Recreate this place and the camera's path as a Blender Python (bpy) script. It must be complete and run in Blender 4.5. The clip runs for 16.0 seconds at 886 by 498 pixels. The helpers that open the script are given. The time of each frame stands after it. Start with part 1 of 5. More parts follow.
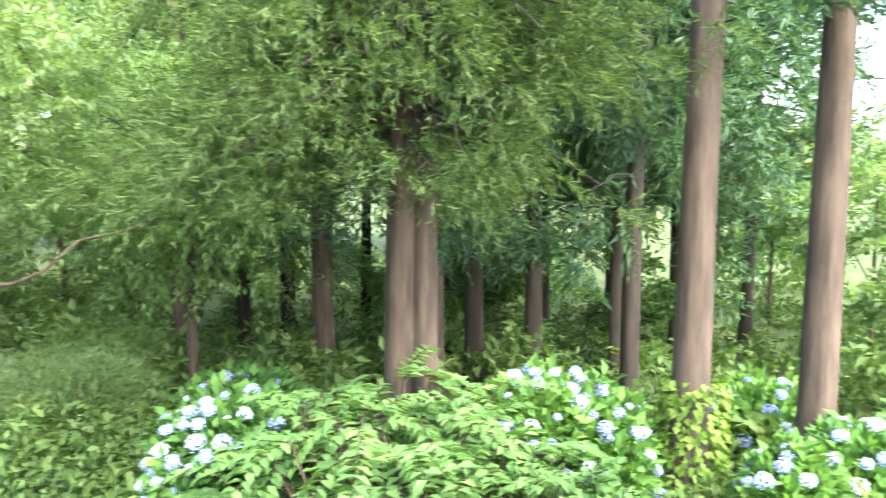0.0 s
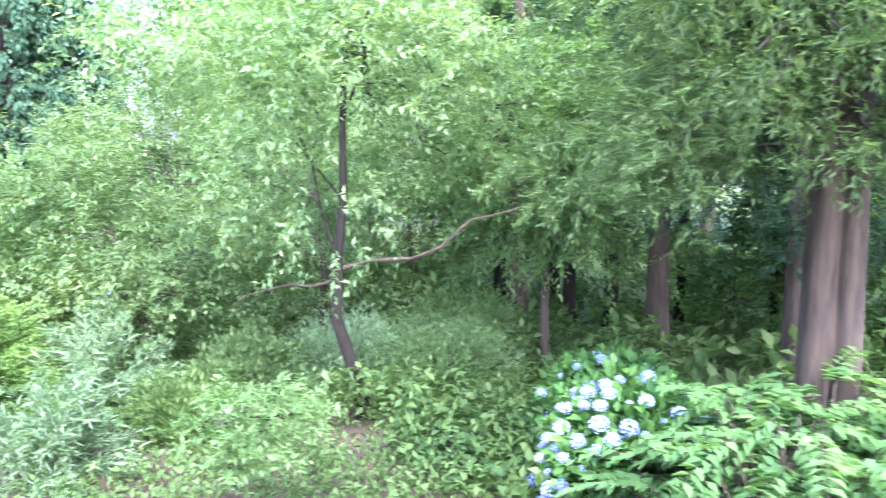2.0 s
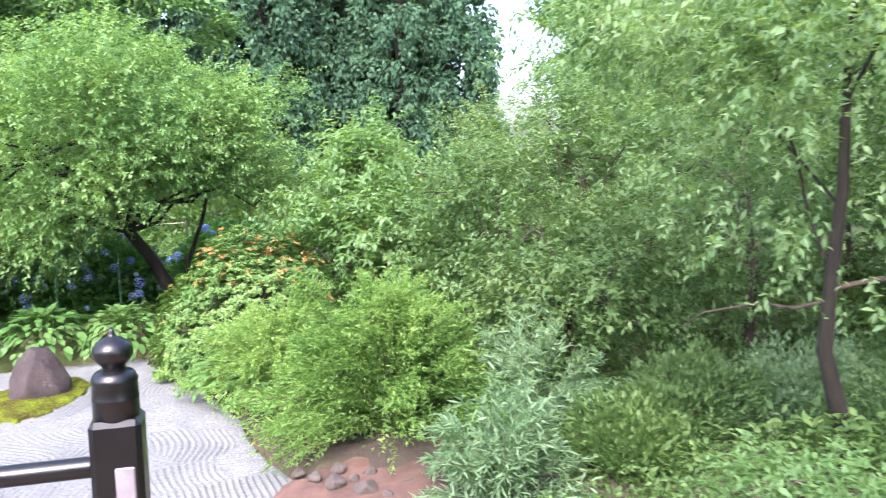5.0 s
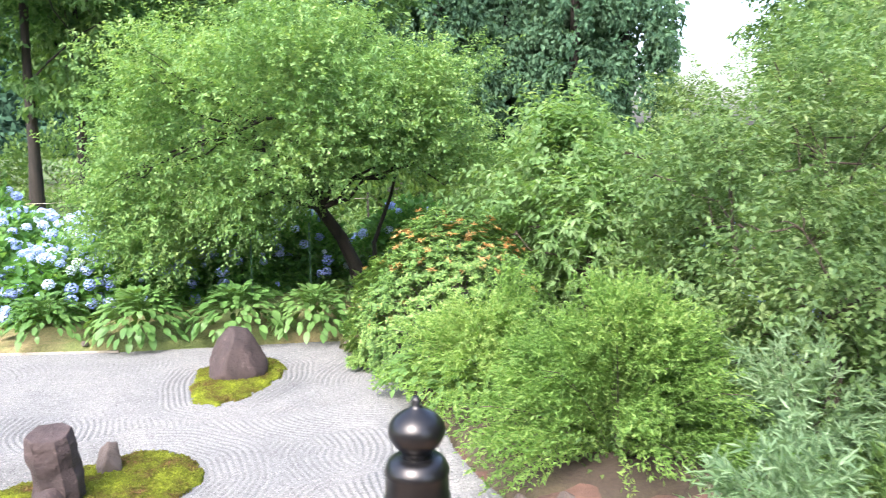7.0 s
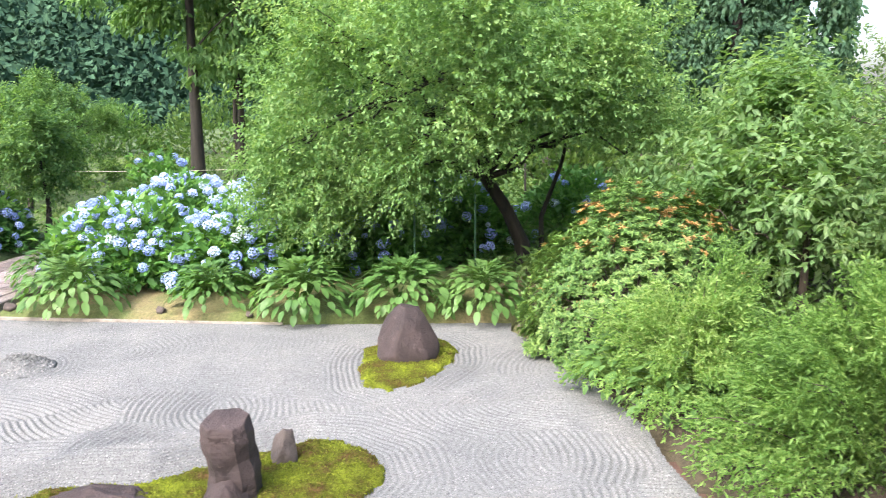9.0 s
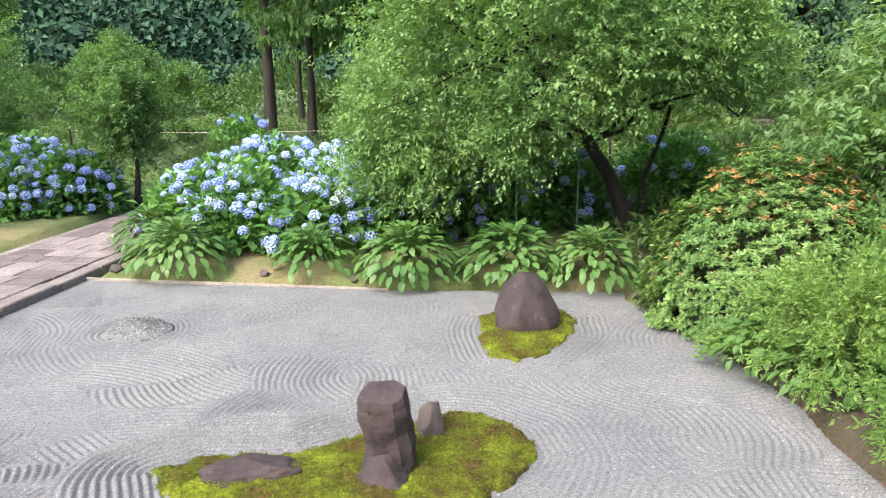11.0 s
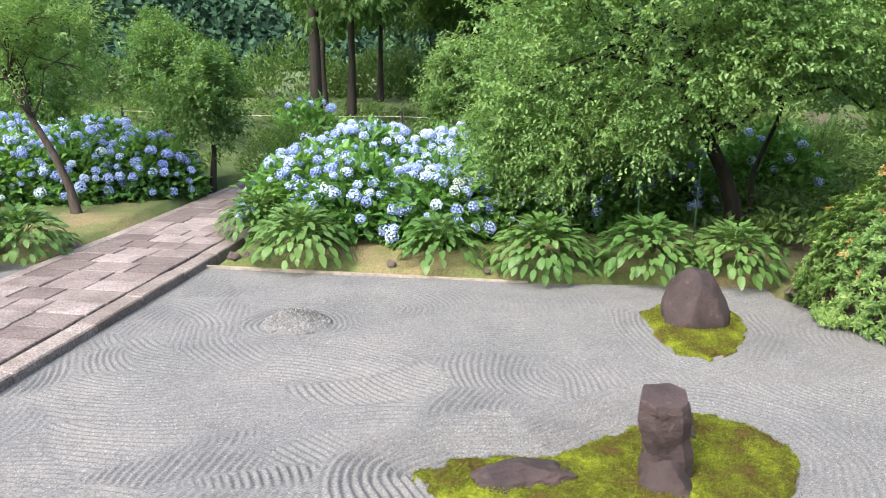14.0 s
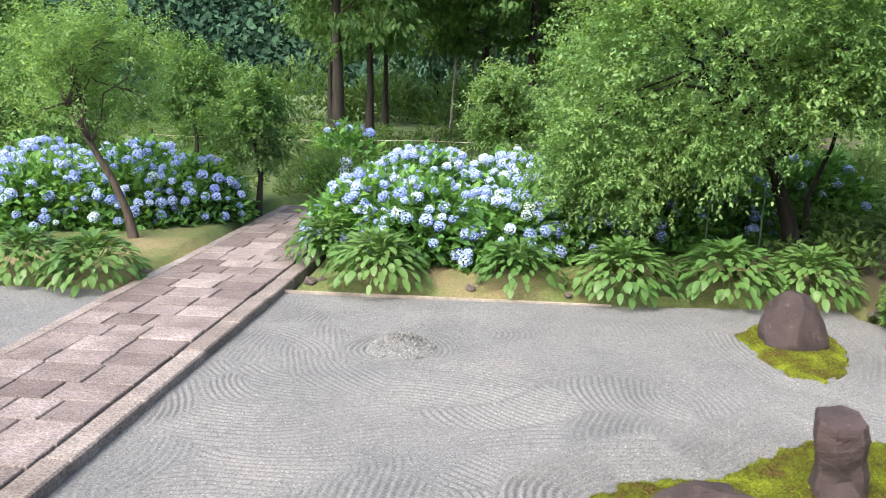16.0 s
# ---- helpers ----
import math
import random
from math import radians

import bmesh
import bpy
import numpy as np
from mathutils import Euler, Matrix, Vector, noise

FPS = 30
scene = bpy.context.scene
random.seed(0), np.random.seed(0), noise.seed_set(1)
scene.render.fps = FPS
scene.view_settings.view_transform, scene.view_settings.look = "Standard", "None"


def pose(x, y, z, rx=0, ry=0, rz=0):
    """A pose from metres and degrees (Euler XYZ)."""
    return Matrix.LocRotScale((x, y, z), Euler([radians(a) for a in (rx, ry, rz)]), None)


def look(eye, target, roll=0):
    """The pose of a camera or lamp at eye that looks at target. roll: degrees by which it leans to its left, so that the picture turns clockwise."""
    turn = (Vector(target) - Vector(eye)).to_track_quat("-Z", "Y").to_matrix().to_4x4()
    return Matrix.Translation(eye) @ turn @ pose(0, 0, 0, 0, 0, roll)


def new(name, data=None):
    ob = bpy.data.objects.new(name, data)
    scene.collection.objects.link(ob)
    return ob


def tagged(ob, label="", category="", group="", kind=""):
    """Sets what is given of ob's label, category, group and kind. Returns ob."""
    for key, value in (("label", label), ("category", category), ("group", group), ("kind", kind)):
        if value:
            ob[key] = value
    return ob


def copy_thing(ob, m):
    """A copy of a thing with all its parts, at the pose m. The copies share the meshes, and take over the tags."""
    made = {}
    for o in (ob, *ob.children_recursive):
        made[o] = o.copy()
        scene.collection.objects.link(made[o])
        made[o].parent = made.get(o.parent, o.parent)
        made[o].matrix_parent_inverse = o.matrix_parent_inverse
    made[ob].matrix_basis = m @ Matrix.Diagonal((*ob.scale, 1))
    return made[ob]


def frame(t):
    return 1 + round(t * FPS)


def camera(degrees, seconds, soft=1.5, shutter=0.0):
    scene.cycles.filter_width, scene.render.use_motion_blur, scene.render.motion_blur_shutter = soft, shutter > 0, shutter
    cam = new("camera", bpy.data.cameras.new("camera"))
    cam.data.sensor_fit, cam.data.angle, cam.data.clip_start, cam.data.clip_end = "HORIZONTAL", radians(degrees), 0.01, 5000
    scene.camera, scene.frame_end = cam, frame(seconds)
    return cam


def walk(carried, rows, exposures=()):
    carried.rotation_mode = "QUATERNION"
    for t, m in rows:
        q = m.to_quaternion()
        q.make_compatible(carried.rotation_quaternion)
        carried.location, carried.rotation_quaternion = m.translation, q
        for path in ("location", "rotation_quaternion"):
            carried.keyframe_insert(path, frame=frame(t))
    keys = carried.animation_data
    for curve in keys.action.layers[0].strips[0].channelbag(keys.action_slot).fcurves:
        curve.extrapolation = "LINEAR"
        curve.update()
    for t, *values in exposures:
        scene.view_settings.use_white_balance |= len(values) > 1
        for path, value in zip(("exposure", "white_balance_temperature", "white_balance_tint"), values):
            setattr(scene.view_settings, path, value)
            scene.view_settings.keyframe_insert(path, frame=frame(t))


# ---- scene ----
cam = camera(60.1, 16.0, 1.0, 0.5)
PATH = [
    (0, (5.114, -2.483, 2.069), (6.858, -1.518, 1.902), 0.08),
    (0.5, (5.021, -2.348, 2.090), (6.660, -1.216, 1.908), -0.19),
    (0.8, (4.960, -2.233, 2.098), (6.535, -1.016, 1.902), -0.07),
    (1, (4.911, -2.167, 2.104), (6.443, -0.897, 1.902), 0.03),
    (1.5, (4.765, -2.032, 2.121), (6.189, -0.644, 1.899), 0.06),
    (2, (4.688, -1.886, 2.128), (5.987, -0.382, 1.895), -0.11),
    (2.5, (4.626, -1.662, 2.129), (5.800, -0.060, 1.891), -0.39),
    (3, (4.558, -1.496, 2.117), (5.598, 0.197, 1.883), -0.31),
    (3.5, (4.529, -1.324, 2.107), (5.431, 0.446, 1.877), -0.46),
    (4, (4.517, -1.154, 2.106), (5.283, 0.679, 1.882), -0.83),
    (4.5, (4.481, -0.977, 2.112), (5.123, 0.904, 1.886), -0.95),
    (7, (4.077, 0.034, 2.151), (4.203, 2.007, 1.852), -0.48),
    (7.5, (3.974, 0.197, 2.136), (4.006, 2.172, 1.824), -0.30),
    (8, (3.867, 0.403, 2.120), (3.804, 2.374, 1.789), -0.56),
    (8.5, (3.758, 0.594, 2.087), (3.607, 2.558, 1.740), -0.61),
    (9, (3.622, 0.748, 2.056), (3.407, 2.703, 1.691), -0.57),
    (11.5, (2.787, 0.864, 2.066), (2.451, 2.776, 1.587), -0.75),
    (12, (2.539, 0.828, 2.085), (2.207, 2.739, 1.595), -0.63),
    (12.5, (2.291, 0.819, 2.090), (1.961, 2.728, 1.595), -0.53),
    (13, (2.054, 0.826, 2.091), (1.724, 2.735, 1.592), -0.40),
    (13.5, (1.778, 0.816, 2.087), (1.466, 2.728, 1.588), -0.06),
    (14, (1.497, 0.792, 2.083), (1.219, 2.709, 1.585), 0.50),
    (14.5, (1.234, 0.746, 2.082), (0.979, 2.670, 1.596), 0.88),
    (15, (0.994, 0.698, 2.085), (0.751, 2.628, 1.619), 0.98),
    (15.5, (0.749, 0.664, 2.090), (0.516, 2.598, 1.638), 0.90),
    (16, (0.509, 0.625, 2.094), (0.286, 2.563, 1.655), 0.75),
]
walk(cam, [(t, look(eye, target, roll)) for t, eye, target, roll in PATH],
     [(0, 2.52, 6600, 12), (1, 2.82, 6200, 18), (1.6, 2.88, 5700, 25), (2.2, 2.52, 5300, 30), (3.5, 2.12, 5300, 31), (4.5, 1.92, 5700, 25), (7, 1.78, 6300, 16), (9, 1.52, 6400, 14), (11.5, 1.16, 6450, 13), (16, 1.08, 6600, 12)])

# ---- light ----
SUN_EL, SUN_AZ = 47.0, -150.0  # azimuth in degrees clockwise from +y
world = bpy.data.worlds.new("overcast_sky")
scene.world = world
world.use_nodes = True
wn = world.node_tree.nodes
wl = world.node_tree.links
sky = wn.new("ShaderNodeTexSky")
sky.sky_type = "NISHITA"
sky.sun_disc = False
sky.sun_elevation = radians(SUN_EL)
sky.sun_rotation = radians(SUN_AZ)
sky.air_density, sky.dust_density, sky.ozone_density = 1.0, 5.0, 1.0
wl.new(sky.outputs[0], wn["Background"].inputs[0])
wn["Background"].inputs[1].default_value = 0.26
sun = new("sun", bpy.data.lights.new("sun", "SUN"))
sun.data.energy, sun.data.angle, sun.data.color = 1.65, radians(30), (1.0, 0.975, 0.94)
_a, _e = radians(SUN_AZ), radians(SUN_EL)
sun.matrix_world = look((0, 0, 30), Vector((0, 0, 30)) - Vector((math.sin(_a) * math.cos(_e), math.cos(_a) * math.cos(_e), math.sin(_e))))


# ---- materials ----
def material(name):
    m = bpy.data.materials.new(name)
    m.use_nodes = True
    t = m.node_tree
    return m, t.nodes, t.links, t.nodes["Principled BSDF"]


def ramp(n, stops):
    r = n.new("ShaderNodeValToRGB")
    els = r.color_ramp.elements
    while len(els) < len(stops):
        els.new(0.5)
    for e, (p, c) in zip(els, stops):
        e.position, e.color = p, (*c, 1)
    return r


def noise_node(n, l, scale, detail=4, rough=0.55, src=None, stretch=None):
    tex = n.new("ShaderNodeTexNoise")
    tex.inputs["Scale"].default_value, tex.inputs["Detail"].default_value, tex.inputs["Roughness"].default_value = scale, detail, rough
    if src is None:
        src = n.new("ShaderNodeTexCoord").outputs["Object"]
    if stretch:
        mp = n.new("ShaderNodeMapping")
        mp.inputs["Scale"].default_value = stretch
        l.new(src, mp.inputs[0])
        src = mp.outputs[0]
    l.new(src, tex.inputs["Vector"])
    return tex


def bump_node(n, l, height, strength, distance, bsdf, under=None):
    b = n.new("ShaderNodeBump")
    b.inputs["Strength"].default_value, b.inputs["Distance"].default_value = strength, distance
    l.new(height, b.inputs["Height"])
    if under is not None:
        l.new(under, b.inputs["Normal"])
    l.new(b.outputs[0], bsdf.inputs["Normal"])
    return b.outputs[0]


def mixed(n, l, a, b, fac, blend="MIX"):
    """Mix two colours; each of a, b and fac is a socket or a value."""
    mx = n.new("ShaderNodeMix")
    mx.data_type, mx.blend_type = "RGBA", blend
    for sock, v in ((mx.inputs[6], a), (mx.inputs[7], b), (mx.inputs[0], fac)):
        if hasattr(v, "links"):
            l.new(v, sock)
        elif isinstance(v, tuple):
            sock.default_value = (*v, 1)
        else:
            sock.default_value = v
    return mx.outputs[2]


def leaf_material(name, dark, mid, light, through_light=0.3, rough=0.55, patch=0.9, spec=0.25):
    """Leaves: colour differs from leaf to leaf and in larger patches, and some light passes through."""
    m, n, l, b = material(name)
    geo = n.new("ShaderNodeNewGeometry")
    r = ramp(n, [(0.0, dark), (0.5, mid), (1.0, light)])
    tex = noise_node(n, l, patch, 2, src=geo.outputs["Position"])
    mth = n.new("ShaderNodeMath")
    mth.operation = "MULTIPLY_ADD"
    l.new(geo.outputs["Random Per Island"], mth.inputs[0])
    mth.inputs[1].default_value = 0.6
    sub = n.new("ShaderNodeMath")
    sub.operation = "MULTIPLY_ADD"
    l.new(tex.outputs[0], sub.inputs[0])
    sub.inputs[1].default_value, sub.inputs[2].default_value = 1.2, -0.4
    l.new(sub.outputs[0], mth.inputs[2])
    l.new(mth.outputs[0], r.inputs[0])
    l.new(r.outputs[0], b.inputs["Base Color"])
    b.inputs["Roughness"].default_value = rough
    b.inputs["Specular IOR Level"].default_value = spec
    tr = n.new("ShaderNodeBsdfTranslucent")
    warm = mixed(n, l, r.outputs[0], (1.25, 1.2, 0.55), 1.0, "MULTIPLY")
    l.new(warm, tr.inputs[0])
    ms = n.new("ShaderNodeMixShader")
    ms.inputs[0].default_value = through_light
    l.new(b.outputs[0], ms.inputs[1])
    l.new(tr.outputs[0], ms.inputs[2])
    l.new(ms.outputs[0], n["Material Output"].inputs["Surface"])
    return m


def bark_material(name, dark, light, scale=9.0):
    m, n, l, b = material(name)
    tex = noise_node(n, l, scale, 8, 0.72, stretch=(1, 1, 0.14))
    big = noise_node(n, l, 1.3, 3)
    r = ramp(n, [(0.36, dark), (0.62, light)])
    l.new(tex.outputs[0], r.inputs[0])
    c = mixed(n, l, r.outputs[0], (0.55, 0.6, 0.5), big.outputs[0], "MULTIPLY")
    l.new(c, b.inputs["Base Color"])
    b.inputs["Roughness"].default_value = 0.9
    bump_node(n, l, tex.outputs[0], 0.9, 0.02, b)
    return m


def rock_material(name, dark, light, spot):
    m, n, l, b = material(name)
    a = noise_node(n, l, 5.0, 8, 0.65)
    f = noise_node(n, l, 55.0, 5, 0.7)
    r = ramp(n, [(0.3, dark), (0.72, light)])
    l.new(a.outputs[0], r.inputs[0])
    lich = ramp(n, [(0.6, (0, 0, 0)), (0.72, (1, 1, 1))])
    fine = noise_node(n, l, 13.0, 6, 0.7)
    l.new(fine.outputs[0], lich.inputs[0])
    c = mixed(n, l, r.outputs[0], spot, lich.outputs[0])
    c2 = mixed(n, l, c, (0.45, 0.42, 0.42), f.outputs[0], "MULTIPLY")
    c3 = mixed(n, l, c, c2, 0.55)
    l.new(c3, b.inputs["Base Color"])
    b.inputs["Roughness"].default_value = 0.8
    lo = bump_node(n, l, a.outputs[0], 0.9, 0.05, b)
    bump_node(n, l, f.outputs[0], 0.55, 0.006, b, lo)
    return m


def sand_material():
    m, n, l, b = material("raked_gravel")
    geo = n.new("ShaderNodeNewGeometry").outputs["Position"]
    v = n.new("ShaderNodeTexVoronoi")
    v.inputs["Scale"].default_value = 150
    l.new(geo, v.inputs["Vector"])
    grain = ramp(n, [(0.0, (0.066, 0.07, 0.07)), (0.4, (0.140, 0.145, 0.143)), (0.8, (0.175, 0.180, 0.177)), (1.0, (0.31, 0.315, 0.31))])
    l.new(v.outputs["Color"], grain.inputs[0])
    big = noise_node(n, l, 1.3, 7, 0.68, src=geo)
    stain = ramp(n, [(0.32, (0.80, 0.82, 0.83)), (0.5, (0.96, 0.97, 0.97)), (0.66, (1.08, 1.07, 1.05))])
    l.new(big.outputs[0], stain.inputs[0])
    c = mixed(n, l, grain.outputs[0], stain.outputs[0], 1.0, "MULTIPLY")
    l.new(c, b.inputs["Base Color"])
    b.inputs["Roughness"].default_value = 0.95
    b.inputs["Specular IOR Level"].default_value = 0.2
    bump_node(n, l, v.outputs["Distance"], 0.5, 0.005, b)
    return m


def ground_material():
    """Grass, straw-dry patches and bare red-brown soil, by place."""
    m, n, l, b = material("garden_ground")
    geo = n.new("ShaderNodeNewGeometry").outputs["Position"]
    big = noise_node(n, l, 0.8, 5, 0.6, src=geo)
    fine = noise_node(n, l, 38.0, 6, 0.7, src=geo)
    r = ramp(n, [(0.3, (0.05, 0.085, 0.02)), (0.48, (0.11, 0.14, 0.04)), (0.6, (0.20, 0.17, 0.08)), (0.75, (0.24, 0.195, 0.11))])
    l.new(big.outputs[0], r.inputs[0])
    g = ramp(n, [(0.25, (0.45, 0.45, 0.45)), (0.75, (1.25, 1.25, 1.2))])
    l.new(fine.outputs[0], g.inputs[0])
    lawn = ramp(n, [(0.35, (0.05, 0.09, 0.022)), (0.65, (0.10, 0.15, 0.04))])
    l.new(big.outputs[0], lawn.inputs[0])
    xyz = n.new("ShaderNodeSeparateXYZ")
    l.new(geo, xyz.inputs[0])
    band = n.new("ShaderNodeMapRange")
    band.inputs["From Min"].default_value, band.inputs["From Max"].default_value = 9.0, 11.5
    l.new(xyz.outputs["Y"], band.inputs["Value"])
    base = mixed(n, l, r.outputs[0], lawn.outputs[0], band.outputs[0])
    side = n.new("ShaderNodeMapRange")
    side.inputs["From Min"].default_value, side.inputs["From Max"].default_value = 3.2, 4.2
    l.new(xyz.outputs["X"], side.inputs["Value"])
    earth = ramp(n, [(0.4, (0.05, 0.036, 0.026)), (0.6, (0.085, 0.07, 0.04))])
    l.new(big.outputs[0], earth.inputs[0])
    base = mixed(n, l, base, earth.outputs[0], side.outputs[0])
    wood = n.new("ShaderNodeMapRange")
    wood.inputs["From Min"].default_value, wood.inputs["From Max"].default_value = 9.0, 12.0
    l.new(xyz.outputs["X"], wood.inputs["Value"])
    base = mixed(n, l, base, lawn.outputs[0], wood.outputs[0])
    c = mixed(n, l, base, g.outputs[0], 1.0, "MULTIPLY")
    l.new(c, b.inputs["Base Color"])
    b.inputs["Roughness"].default_value = 0.95
    bump_node(n, l, fine.outputs[0], 0.8, 0.02, b)
    return m


def soil_material(name, dark, light):
    m, n, l, b = material(name)
    a = noise_node(n, l, 6.0, 6, 0.65)
    f = noise_node(n, l, 60.0, 5, 0.7)
    r = ramp(n, [(0.3, dark), (0.7, light)])
    l.new(a.outputs[0], r.inputs[0])
    c = mixed(n, l, r.outputs[0], (0.5, 0.5, 0.5), f.outputs[0], "MULTIPLY")
    c = mixed(n, l, r.outputs[0], c, 0.7)
    l.new(c, b.inputs["Base Color"])
    b.inputs["Roughness"].default_value = 0.95
    bump_node(n, l, f.outputs[0], 0.8, 0.012, b)
    return m


def moss_material():
    m, n, l, b = material("moss")
    a = noise_node(n, l, 4.6, 6, 0.68)
    f = noise_node(n, l, 85.0, 6, 0.7)
    r = ramp(n, [(0.33, (0.13, 0.075, 0.04)), (0.41, (0.095, 0.075, 0.022)), (0.5, (0.11, 0.13, 0.018)), (0.60, (0.17, 0.205, 0.022)), (0.7, (0.26, 0.32, 0.03))])
    l.new(a.outputs[0], r.inputs[0])
    g = ramp(n, [(0.3, (0.35, 0.38, 0.3)), (0.62, (1.15, 1.15, 1.0))])
    l.new(f.outputs[0], g.inputs[0])
    c = mixed(n, l, r.outputs[0], g.outputs[0], 1.0, "MULTIPLY")
    l.new(c, b.inputs["Base Color"])
    b.inputs["Roughness"].default_value = 1.0
    b.inputs["Specular IOR Level"].default_value = 0.1
    bump_node(n, l, f.outputs[0], 1.0, 0.015, b)
    return m


def slab_material(name, dark, light, worn):
    """Speckled stone whose tone differs from slab to slab, with pale worn crowns."""
    m, n, l, b = material(name)
    info = n.new("ShaderNodeObjectInfo")
    geo = n.new("ShaderNodeNewGeometry").outputs["Position"]
    r = ramp(n, [(0.0, dark), (0.65, light), (1.0, worn)])
    l.new(info.outputs["Random"], r.inputs[0])
    sp = noise_node(n, l, 62.0, 5, 0.85, src=geo)
    sr = ramp(n, [(0.38, (0.42, 0.38, 0.38)), (0.5, (1.0, 1.0, 1.0)), (0.64, (1.75, 1.7, 1.66))])
    l.new(sp.outputs[0], sr.inputs[0])
    st = noise_node(n, l, 3.0, 5, 0.65, src=geo)
    tr = ramp(n, [(0.3, (0.6, 0.57, 0.55)), (0.65, (1.1, 1.1, 1.1))])
    l.new(st.outputs[0], tr.inputs[0])
    c = mixed(n, l, r.outputs[0], sr.outputs[0], 1.0, "MULTIPLY")
    c = mixed(n, l, c, tr.outputs[0], 1.0, "MULTIPLY")
    l.new(c, b.inputs["Base Color"])
    b.inputs["Roughness"].default_value = 0.85
    bump_node(n, l, sp.outputs[0], 0.35, 0.004, b)
    return m


def flower_material():
    m, n, l, b = material("hydrangea_blue")
    info = n.new("ShaderNodeObjectInfo")
    geo = n.new("ShaderNodeNewGeometry")
    r = ramp(n, [(0.0, (0.25, 0.33, 0.68)), (0.35, (0.34, 0.44, 0.77)), (0.7, (0.39, 0.49, 0.80)), (0.93, (0.47, 0.57, 0.82)), (1.0, (0.55, 0.66, 0.60))])
    l.new(info.outputs["Random"], r.inputs[0])
    g = ramp(n, [(0.0, (0.75, 0.78, 0.9)), (1.0, (1.2, 1.2, 1.1))])
    l.new(geo.outputs["Random Per Island"], g.inputs[0])
    c = mixed(n, l, r.outputs[0], g.outputs[0], 1.0, "MULTIPLY")
    l.new(c, b.inputs["Base Color"])
    b.inputs["Roughness"].default_value = 0.6
    tr = n.new("ShaderNodeBsdfTranslucent")
    l.new(c, tr.inputs[0])
    ms = n.new("ShaderNodeMixShader")
    ms.inputs[0].default_value = 0.25
    l.new(b.outputs[0], ms.inputs[1])
    l.new(tr.outputs[0], ms.inputs[2])
    l.new(ms.outputs[0], n["Material Output"].inputs["Surface"])
    return m


def paint_material(name, colour, rough):
    m, n, l, b = material(name)
    a = noise_node(n, l, 14.0, 5, 0.6)
    r = ramp(n, [(0.3, tuple(c * 0.7 for c in colour)), (0.7, tuple(c * 1.25 for c in colour))])
    l.new(a.outputs[0], r.inputs[0])
    l.new(r.outputs[0], b.inputs["Base Color"])
    b.inputs["Roughness"].default_value = rough
    bump_node(n, l, a.outputs[0], 0.15, 0.004, b)
    return m


def wood_material(name, dark, light):
    m, n, l, b = material(name)
    a = noise_node(n, l, 7.0, 6, 0.6, stretch=(0.15, 3, 3))
    r = ramp(n, [(0.3, dark), (0.7, light)])
    l.new(a.outputs[0], r.inputs[0])
    l.new(r.outputs[0], b.inputs["Base Color"])
    b.inputs["Roughness"].default_value = 0.6
    bump_node(n, l, a.outputs[0], 0.3, 0.004, b)
    return m


M_SAND, M_GROUND, M_MOSS = sand_material(), ground_material(), moss_material()
M_SOIL = soil_material("red_soil", (0.07, 0.036, 0.027), (0.17, 0.095, 0.07))
M_FOREST_SOIL = soil_material("leaf_litter", (0.035, 0.03, 0.018), (0.11, 0.085, 0.05))
M_ROCK = rock_material("purple_brown_rock", (0.020, 0.014, 0.0135), (0.072, 0.050, 0.047), (0.125, 0.095, 0.09))
M_PEBBLE = rock_material("field_stone", (0.06, 0.046, 0.038), (0.115, 0.095, 0.082), (0.19, 0.175, 0.16))
M_SLAB = slab_material("paving_stone", (0.105, 0.086, 0.081), (0.165, 0.142, 0.135), (0.25, 0.225, 0.215))
M_CURB = slab_material("kerb_stone", (0.17, 0.15, 0.135), (0.20, 0.18, 0.163), (0.235, 0.213, 0.195))
M_JOINT = soil_material("mossy_joint", (0.03, 0.028, 0.018), (0.075, 0.065, 0.045))
M_BOARD = paint_material("pale_edging", (0.23, 0.205, 0.17), 0.8)
M_BLACK = paint_material("black_lacquer", (0.005, 0.005, 0.0055), 0.3)
# pale grey that stands in for light on the black post
M_LIT_FACE = paint_material("lit_post_face", (0.20, 0.18, 0.195), 0.5)
M_DECK = wood_material("deck_wood", (0.10, 0.06, 0.035), (0.22, 0.14, 0.085))
M_PLASTER = paint_material("plaster", (0.72, 0.7, 0.64), 0.9)
M_ROPE = paint_material("rope", (0.45, 0.42, 0.33), 0.9)
M_STAKE = paint_material("green_stake", (0.05, 0.12, 0.07), 0.5)
M_BARK = bark_material("brown_bark", (0.035, 0.026, 0.02), (0.11, 0.082, 0.065))
M_CEDAR_BARK = bark_material("cedar_bark", (0.030, 0.022, 0.017), (0.112, 0.085, 0.068), 12.0)
M_DARK_BARK = bark_material("dark_bark", (0.011, 0.009, 0.007), (0.036, 0.029, 0.022))
M_PALE_BARK = bark_material("pale_bark", (0.14, 0.125, 0.105), (0.3, 0.28, 0.25))
M_FLOWER = flower_material()
M_HOSTA = leaf_material("hosta_leaf", (0.032, 0.085, 0.026), (0.078, 0.170, 0.046), (0.160, 0.270, 0.085), 0.34, 0.38)
M_HYD = leaf_material("hydrangea_leaf", (0.043, 0.122, 0.040), (0.101, 0.245, 0.060), (0.202, 0.381, 0.100), 0.42)
M_PLUM = leaf_material("plum_leaf", (0.081, 0.171, 0.060), (0.160, 0.295, 0.103), (0.273, 0.402, 0.154), 0.47)
